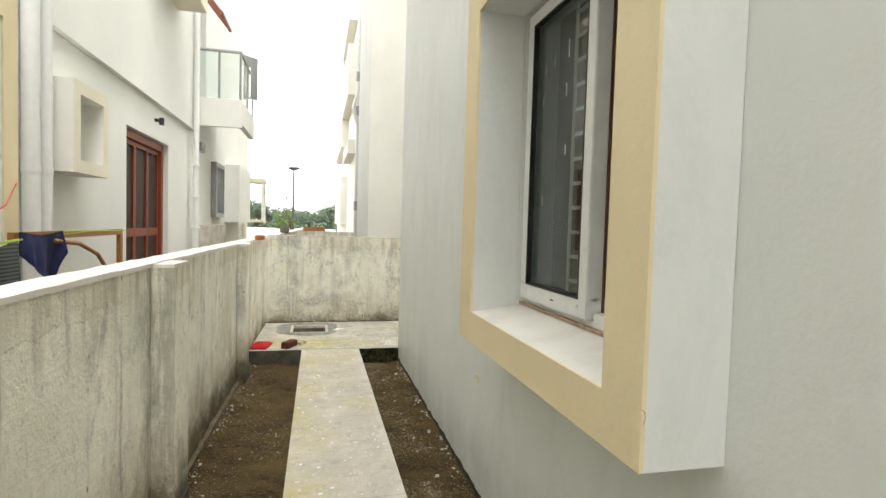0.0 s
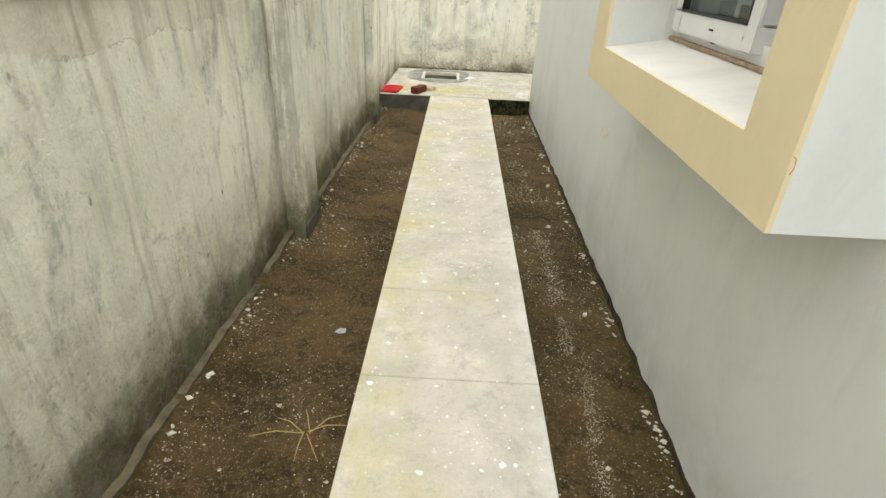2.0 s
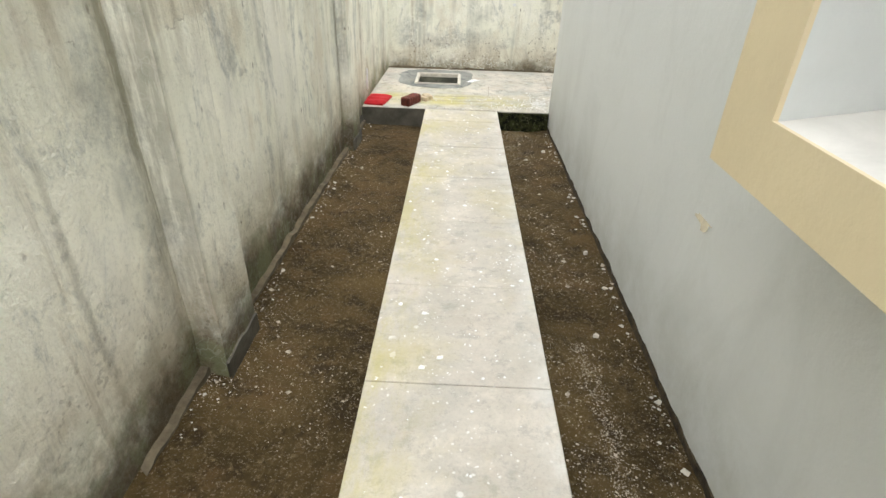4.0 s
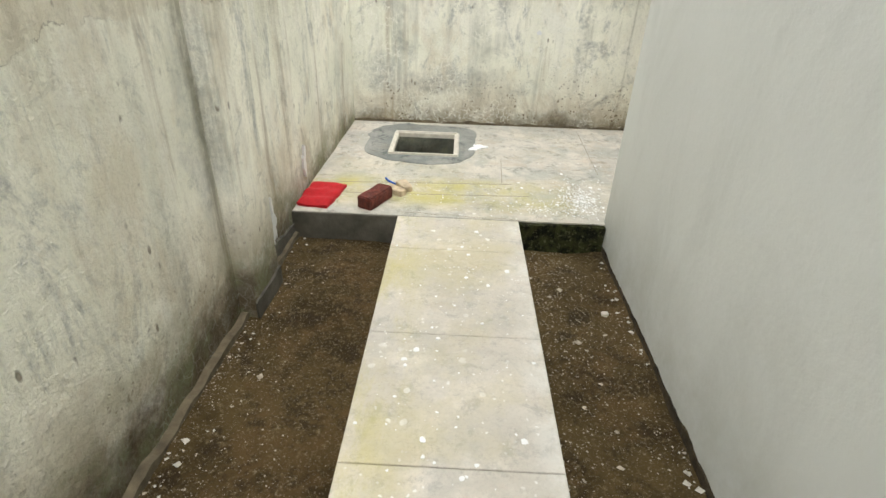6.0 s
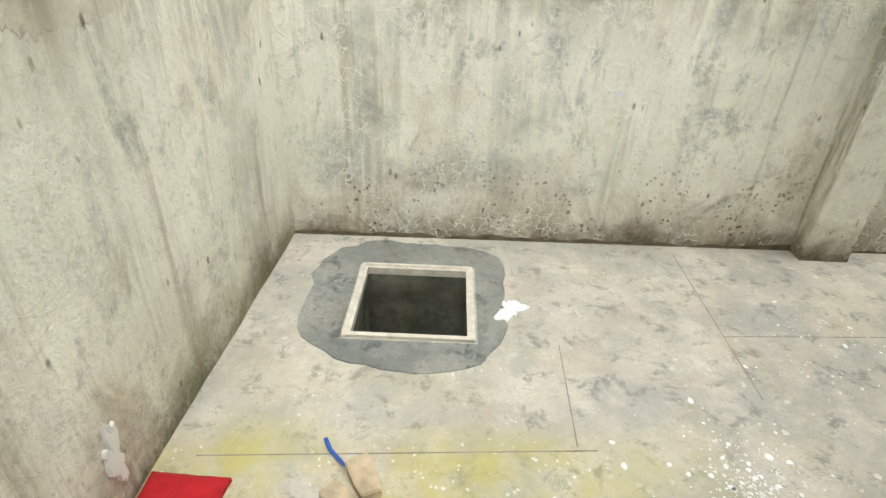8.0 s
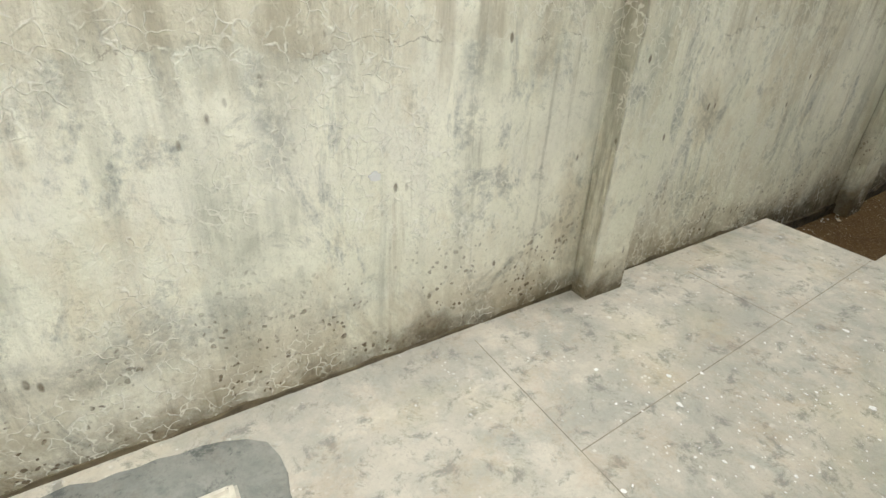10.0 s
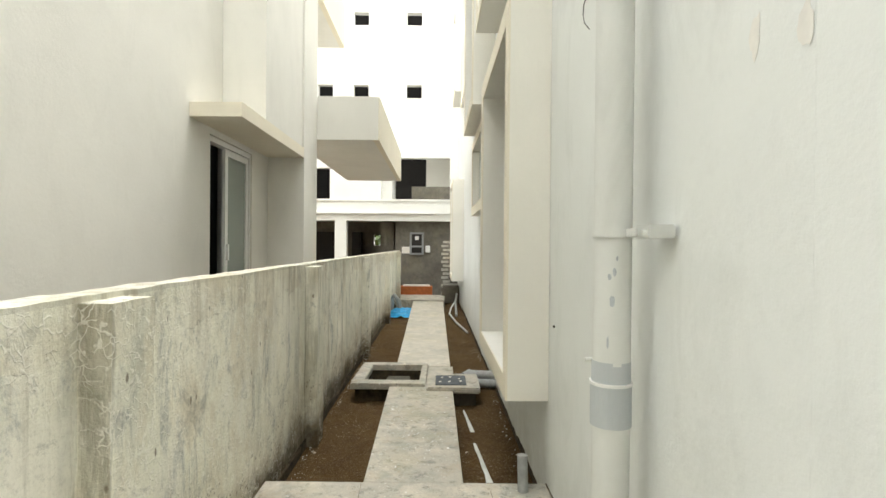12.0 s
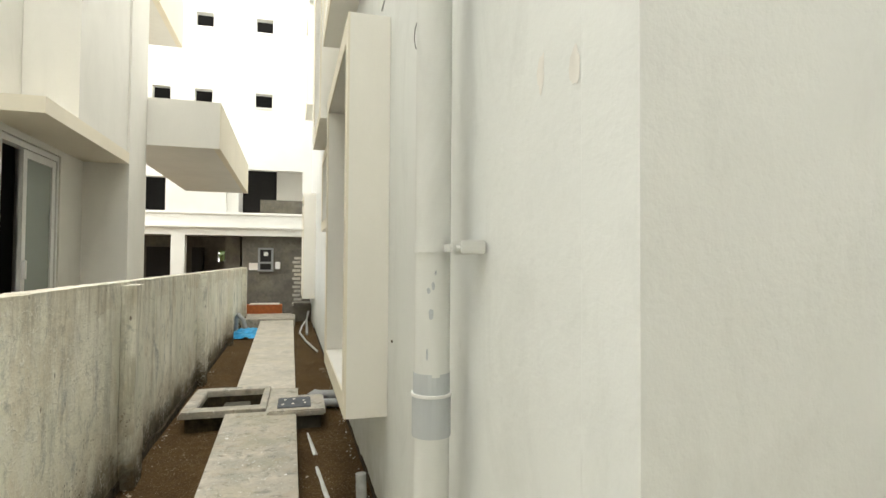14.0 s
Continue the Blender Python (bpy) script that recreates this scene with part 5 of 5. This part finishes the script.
cloth("hanging_towel", 1.5, 2.1, 1.335, 1.335, 0.95, 0.95, M_TOWEL, "pale blue towel hanging on the clothes line", 0.04)
cloth("hanging_shorts", 3.12, 3.6, 1.46, 1.46, 1.2, 1.2, M_NAVY, "navy blue shorts hanging on the clothes line", 0.14, 30, lambda a: 0.15 * max(0, 1 - a / 0.35) - 0.14 * max(0, 1 - abs(a - 0.72) / 0.2) + 0.12 * max(0, (a - 0.9) / 0.1))
cloth("hanging_rag", 1.95, 2.14, 1.37, 1.35, 1.28, 1.3, M_NAVY, "dark cloth scrap on the clothes line", 0.04)
put("clothes_line", tube(bmesh.new(), [(RX, 0.5, 1.5), (RX, 2.0, 1.45), (RX, 2.9, 1.4), (RX, 3.7, 1.455), (RX, 4.7, 1.445)], 0.004, 6), M_LINE, label="lime green clothes line with a slight sag", category="clothes line")
put("clothes_line", tube(bmesh.new(), [(RX, 0.5, 1.33), (RX, 1.9, 1.345), (RX, 3.1, 1.42), (RX, 4.2, 1.455)], 0.004, 6), M_LINE, label="lower lime green clothes line holding the washing", category="clothes line")
put("rope", tube(bmesh.new(), [(-1.74, 3.6, 1.74), (-1.6, 3.2, 1.6), (RX, 2.65, 1.46), (RX, 1.9, 1.34)], 0.004, 6), M_LINE_R, label="thin red cord tied to the window surround", category="cord")
for y in (2.62, 2.72, 1.85):
    pg = empty("clothes_peg", RX, y, 1.4, "small brown clothes peg on the line", "clothes peg", "clothes pegs")
    put("jaw", block(RX - 0.01, RX + 0.012, y, y + 0.006, 1.37, 1.43), M_BROWN, pg)
    put("jaw", block(RX - 0.01, RX + 0.012, y + 0.008, y + 0.014, 1.375, 1.43), M_BROWN, pg)
bf = empty("wooden_frame", RX - 0.2, 4, 0, "brown wooden frame with a curved brace behind the fence", "wooden frame")
put("top_rail", block(RX - 0.06, RX - 0.03, 3.13, 4.74, 1.41, 1.455), M_BROWN, bf)
put("upright", block(RX - 0.06, RX - 0.03, 4.69, 4.745, -0.17, 1.409), M_BROWN, bf)
put("upright", block(RX - 0.06, RX - 0.03, 3.13, 3.17, -0.17, 1.409), M_BROWN, bf)
put("brace", tube(bmesh.new(), [(RX, 3.5, 1.4), (RX, 3.85, 1.37), (RX, 4.15, 1.28), (RX, 4.36, 1.13), (RX, 4.5, 0.9)], 0.014, 8), M_BROWN, bf)

# ---------- neighbouring house beyond the north fence ----------
n2 = empty("house", 5, 12, 0, "off-white neighbouring house with a sliding door", "house")
bm = bmesh.new()
wall(bm, [0.95, 8.25], [-0.2, 9.5], [(6.2, 7.56, 0.3, 2.75)], 9.72, 9.9, lambda u, v, d: c2(u, d, v))
put("south_wall", bm, M_WHITE_N, n2)
put("corner_wall", block(8.25, 9.1, 9.17, 13, -0.2, 9.5, c2), M_WHITE_N, n2)
put("upper_bay", block(6.55, 8.248, 9.2, 9.718, 2.972, 9.0, c2), M_WHITE_N, n2)
put("ledge", block(5.7, 8.248, 9.17, 9.718, 2.82, 2.97, c2), M_CREAM_L, n2, "cream-edged concrete ledge")
put("west_wall", block(0.95, 1.15, 9.92, 12.6, -0.2, 9.5), M_WHITE, n2)
# black block gives the shade behind the sliding door
put("room_shade_block", block(1.2, 8.2, 10.6, 12.5, 0.0, 9.3), M_DARK, n2)
for a in ((9.11, 14.7, 8.13, 9.6, 3.27, 4.0), (9.09, 11.5, 9.14, 11, 5.7, 6.6)):
    bb = empty("balcony", a[0], a[3], a[4], "plain white balcony parapet with a cream outer face", "balcony")
    bm = bmesh.new()
    x0, x1, y0, y1, z0, z1 = a
    box(bm, x0, x1, y0 + 0.1, y1, z0, z0 + 0.12, c2)
    box(bm, x0, x0 + 0.1, y0 + 0.012, y1, z0 + 0.12, z1, c2)
    box(bm, x0, x0 + 0.1, y0 + 0.012, y0 + 0.1, z0, z0 + 0.12, c2)
    put("parapet", bm, M_WHITE_N, bb)
    put("outer_face", block(x0 + 0.001, x1, y0, y0 + 0.1, z0 - 0.004, z1, c2), M_CREAM_L, bb, "cream painted outer parapet")
sd = empty("door_2", 6.7, 9.8, 0.3, "half-open white sliding door with a grey glass pane", "door", kind="structure")
pl = lambda u, v, d: c2(u, d, v)
bm = bmesh.new()
wall(bm, [6.22, 7.56], [0.3, 2.74], [(6.26, 7.52, 0.34, 2.68)], 9.74, 9.84, pl)
put("door_frame", bm, M_UPVC, sd)
bm = bmesh.new()
wall(bm, [6.72, 7.5], [0.35, 2.67], [(6.8, 7.42, 0.43, 2.59)], 9.75, 9.79, pl)
put("sliding_leaf", bm, M_UPVC, sd)
put("pane", block(6.8, 7.42, 9.768, 9.774, 0.43, 2.59, c2), glass_mat("sliding_door_glass", (0.3, 0.34, 0.31), 0.1, 0.0), sd)
put("door_handle", block(6.74, 6.78, 9.72, 9.75, 1.3, 1.5, c2, bevel=0.005), M_UPVC, sd, "white pull handle")
put("dark_leaf", block(6.27, 6.32, 9.8, 9.83, 0.35, 2.67, c2), M_REDWOOD, sd)

# ---------- end of the lane ----------
X = 17.0
eb = empty("apartment_building", 20, 9, 0, "bright white apartment block with small square window openings", "building")
bm = bmesh.new()
hs_ = [(y, y + 0.48, z, z + 0.42) for z in (6.18, 8.48) for y in (7.93, 9.62, 10.75)]
hs_ += [(7.0, 9.2, 2.97, 4.28), (10.83, 11.4, 2.97, 3.95)]
wall(bm, [5, 18], [2.5, 13], hs_, X, X + 0.25, place)
put("front_wall", bm, M_BRIGHT, eb)
for y0, y1, z0, z1 in hs_[:6]:
    put("sill", block(X - 0.03, X - 0.001, y0 - 0.05, y1 + 0.05, z0 - 0.05, z0 - 0.005), M_BRIGHT, eb)
put("beam", block(X + 0.03, X + 0.3, 5, 18, 2.28, 2.5), M_BRIGHT, eb)
put("ledge", block(X - 0.08, X - 0.001, 5, 18, 2.5, 2.56), M_BRIGHT, eb)
put("ledge", block(X - 0.04, X - 0.001, 5, 18, 2.9, 2.95), M_BRIGHT, eb)
for y in (10.3, 14.0):
    put("column", block(X + 0.03, X + 0.33, y, y + 0.37, -0.17, 2.28), M_BRIGHT, eb)
put("column", block(X + 0.8, X + 1.1, 8.85, 9.3, -0.17, 2.4), M_GREY, eb)
put("grey_wall", block(X + 0.4, X + 0.6, 7.0, 8.75, -0.17, 2.4), M_GREY, eb)
bm = bmesh.new()
wall(bm, [5, 18], [-0.2, 2.5], [(9.55, 9.95, 1.5, 1.9)], X + 4, X + 4.2, place)
put("back_wall", bm, M_GREY, eb)
# black blocks paint the shade in two doorways
put("doorway_shade_block", block(X + 3.6, X + 3.99, 11.3, 12.2, -0.1, 2.0), M_DARK, eb)
put("doorway_shade_block", block(X + 3.6, X + 3.99, 10.4, 10.75, -0.1, 2.0), M_DARK, eb)
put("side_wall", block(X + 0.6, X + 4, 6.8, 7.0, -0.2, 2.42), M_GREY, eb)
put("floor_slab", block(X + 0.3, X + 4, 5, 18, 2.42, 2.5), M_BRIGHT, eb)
# black block colours the upper rooms as unlit
put("room_shade_block", block(X + 1.6, X + 3.8, 5, 18, 2.6, 12.8), M_DARK, eb)
put("room_wall", block(X + 1.0, X + 1.1, 5, 7.8, 2.6, 4.5), M_WHITE_N, eb)
put("low_wall", block(X + 0.4, X + 0.5, 7.0, 8.25, 2.6, 3.42), M_GREY, eb, "bare grey masonry parapet")
put("side_wall", block(X + 0.26, X + 1.5, 8.87, 9.3, 2.6, 4.5), M_BRIGHT, eb)
mb = empty("meter_box", X + 0.35, 8.05, 1.2, "wall-hung electricity meter box with a pale frame", "meter box")
bm = bmesh.new()
wall(bm, [7.84, 8.29], [1.2, 1.93], [(7.9, 8.23, 1.5, 1.87), (7.9, 8.23, 1.26, 1.44)], X + 0.3, X + 0.4, place)
put("frame", bm, M_METAL, mb)
put("back", block(X + 0.37, X + 0.399, 7.88, 8.25, 1.22, 1.9), M_DARK, mb)
put("dial", block(X + 0.33, X + 0.37, 8.0, 8.12, 1.68, 1.8), M_UPVC, mb)
put("junction_box", block(X + 0.3, X + 0.399, 7.63, 7.78, 1.28, 1.5, bevel=0.01), M_UPVC, label="small white junction box beside the meter", category="junction box")
put("board", block(X + 0.37, X + 0.399, 8.3, 8.55, 1.24, 1.46), M_CAP, label="pale notice board beside the meter", category="board")
put("pad", block(14.41, 15.9, 7.15, 8.55, -0.2, 0.04), M_SLAB, label="low concrete landing at the lane end", category="landing", kind="structure")
put("brick_plinth", block(15.9, 16.3, 7.52, 8.6, -0.1, 0.28, bevel=0.008), M_ORANGE, label="orange-red brick plinth at the lane end", category="plinth")
put("plinth_cap", block(16.0, 16.35, 7.6, 8.4, 0.281, 0.31), M_CAP, label="pale slab resting on the brick plinth", category="slab")
put("concrete_block", block(15.6, 16.4, 6.72, 7.24, -0.17, 0.28, bevel=0.01), M_GREY, label="rough grey concrete block beside the landing", category="concrete block")
put("concrete_slab", block(15.5, 16.3, 6.74, 7.2, 0.281, 0.36, bevel=0.01), M_GREY, label="grey slab stacked on the concrete block", category="concrete slab")
jl = empty("brick_screen", 16.9, 7.1, 0.3, "openwork screen of stacked pale bricks", "screen")
for r in range(15):
    y = 6.98 + (0.05 if r % 2 else 0)
    put("brick", block(16.85, 16.95, y, y + 0.23, -0.17 + 0.125 * r, -0.095 + 0.125 * r), M_SLAB, jl)
    put("brick", block(16.86, 16.94, 7.02 + 0.12 * (r % 2), 7.1 + 0.12 * (r % 2), -0.0945 + 0.125 * r, -0.0455 + 0.125 * r), M_GREY, jl)

# ---------- beyond, to the north ----------
put("wall_far", rough_box(-0.62, 1.1, 15.1, 15.22, -0.2, 1.3, same, 0.006, 0.1), M_FENCE, kind="structure", label="grey plastered cross wall further along")
put("sign_board", block(-0.35, 0.25, 15.12, 15.2, 1.302, 1.42), M_BROWN, label="brown board lying on the cross wall", category="board")
put("flower_pot", block(-0.72, -0.54, 11.3, 11.5, 1.311, 1.45, bevel=0.02), M_GREY, label="square grey concrete block standing on the fence", category="block")
put("broken_brick", block(-0.73, -0.62, 6.9, 7.06, 1.311, 1.37, bevel=0.01), M_ORANGE, label="orange brick piece on the fence top", category="brick")
put("wall_distant", block(-20, 1.5, 44, 44.2, -0.2, 1.0), M_BRIGHT, kind="structure", label="low white wall in the distance")
n3 = empty("house", 4, 20, 0, "tall white house further along with projecting window boxes", "house")
put("body", block(1.1, 8, 14.2, 30, -0.2, 11), M_BRIGHT, n3)
for y0, y1, z0, z1 in ((15.5, 18.5, 3.6, 4.0), (16, 20, 5.4, 6.9), (16, 20, 7.6, 9.4), (20, 26, 1.5, 3.3), (20, 26, 4.4, 10.5)):
    put("bay", block(0.85, 1.099, y0, y1, z0, z1), M_WHITE_N, n3)
d_ = empty("downpipe", 1.03, 13.9, 0, "grey downpipe at the corner of the far house", "downpipe")
put("pipe", tube(bmesh.new(), [(1.02, 14.1, -0.17), (1.02, 14.1, 10.5)], 0.05, 10), M_UPVC, d_)
for z in (1.9, 4.4, 5.3, 7.5):
    put("clamp", tube(bmesh.new(), [(1.02, 14.1, z), (1.02, 14.1, z + 0.25)], 0.057, 10), M_PIPEG, d_)
put("elbow", tube(bmesh.new(), [(1.02, 14.1, 5.0), (0.9, 14.1, 4.6), (1.02, 14.1, 4.2)], 0.05, 10), M_UPVC, d_)
sl = empty("street_lamp", -1.72, 40, 0, "tall grey street lamp with a flat round head", "street lamp")
M_POLE = plain("dark_grey_pole", (0.05, 0.055, 0.06), 0.5)
put("pole", tube(bmesh.new(), [(-1.7, 40, -0.17), (-1.72, 40, 5.3)], [0.09, 0.06], 10), M_POLE, sl)
put("head", tube(bmesh.new(), [(-1.72, 40, 5.3), (-1.72, 40, 5.42), (-1.72, 40, 5.55)], [0.15, 0.5, 0.3], 18), M_POLE, sl)


def tree(x, y, h, r, mat, label, seed, leaves=700, trunk=0.3):
    rnd = random.Random(seed)
    top = empty("tree", x, y, -0.17, label, "tree")
    bm = bmesh.new()
    tube(bm, [(x, y, -0.17), (x + 0.1, y, h * 0.4), (x + 0.15, y + 0.1, h * 0.75)], [trunk * 0.5, trunk * 0.35, trunk * 0.15], 7)
    cl = []
    for k in range(7):
        a = rnd.uniform(0, 6.28)
        e = Vector((x + r * 0.62 * math.cos(a), y + r * 0.62 * math.sin(a), h * rnd.uniform(0.55, 0.92)))
        tube(bm, [(x + 0.1, y, h * rnd.uniform(0.3, 0.55)), e], [trunk * 0.2, trunk * 0.05], 5)
        cl.append((e, r * rnd.uniform(0.35, 0.6)))
    cl.append((Vector((x, y, h * 0.9)), r * 0.5))
    put("trunk", bm, M_BARK, top)
    bm = bmesh.new()
    for _ in range(leaves):
        c, cr = rnd.choice(cl)
        d = Vector((rnd.gauss(0, 1), rnd.gauss(0, 1), rnd.gauss(0, 0.75))).normalized() * cr * rnd.uniform(0.35, 1.08)
        p = c + d
        s = r * rnd.uniform(0.045, 0.11)
        u = Vector((rnd.gauss(0, 1), rnd.gauss(0, 1), rnd.gauss(0, 1))).normalized()
        w_ = u.orthogonal().normalized()
        vv = [bm.verts.new(p + q_) for q_ in (u * s, w_ * s * 0.6, -u * s, -w_ * s * 0.6)]
        bm.faces.new(vv)
    put("crown", bm, mat, top)


rr = random.Random(4)
for k in range(26):
    x = -34 + 1.9 * k + rr.uniform(-0.6, 0.6)
    tree(x, rr.uniform(74, 92), rr.uniform(2.5, 4.0), rr.uniform(1.9, 2.9), M_LEAF, "distant leafy green tree in the tree line", k, 1300)
tree(25, 11.5, 3.2, 2.2, M_LEAF_B, "leafy green tree seen through the open ground floor", 97, 700, 0.15)
tree(-1.75, 33, 2.1, 0.75, M_LEAF_B, "small bright green bushy tree beyond the houses", 99, 900, 0.12)
tree(-1.25, 25, 3.0, 0.55, M_BARK, "slender sparse young tree beyond the houses", 98, 90, 0.06)
bm = bmesh.new()
for _ in range(5000):
    x, y = rr.uniform(-26, 8), rr.uniform(60, 74)
    s = rr.uniform(0.25, 0.6)
    z = -0.17 + rr.random() * 2.6 * (0.6 + 0.4 * noise.noise((x * 0.3, y * 0.3, 0)))
    vv = [bm.verts.new((x + rr.uniform(-s, s), y + rr.uniform(-s, s), z + rr.uniform(-s, s))) for _ in range(3)]
    bm.faces.new(vv)
put("undergrowth", bm, M_LEAF, kind="stuff", label="dense green undergrowth below the distant trees", category="undergrowth")
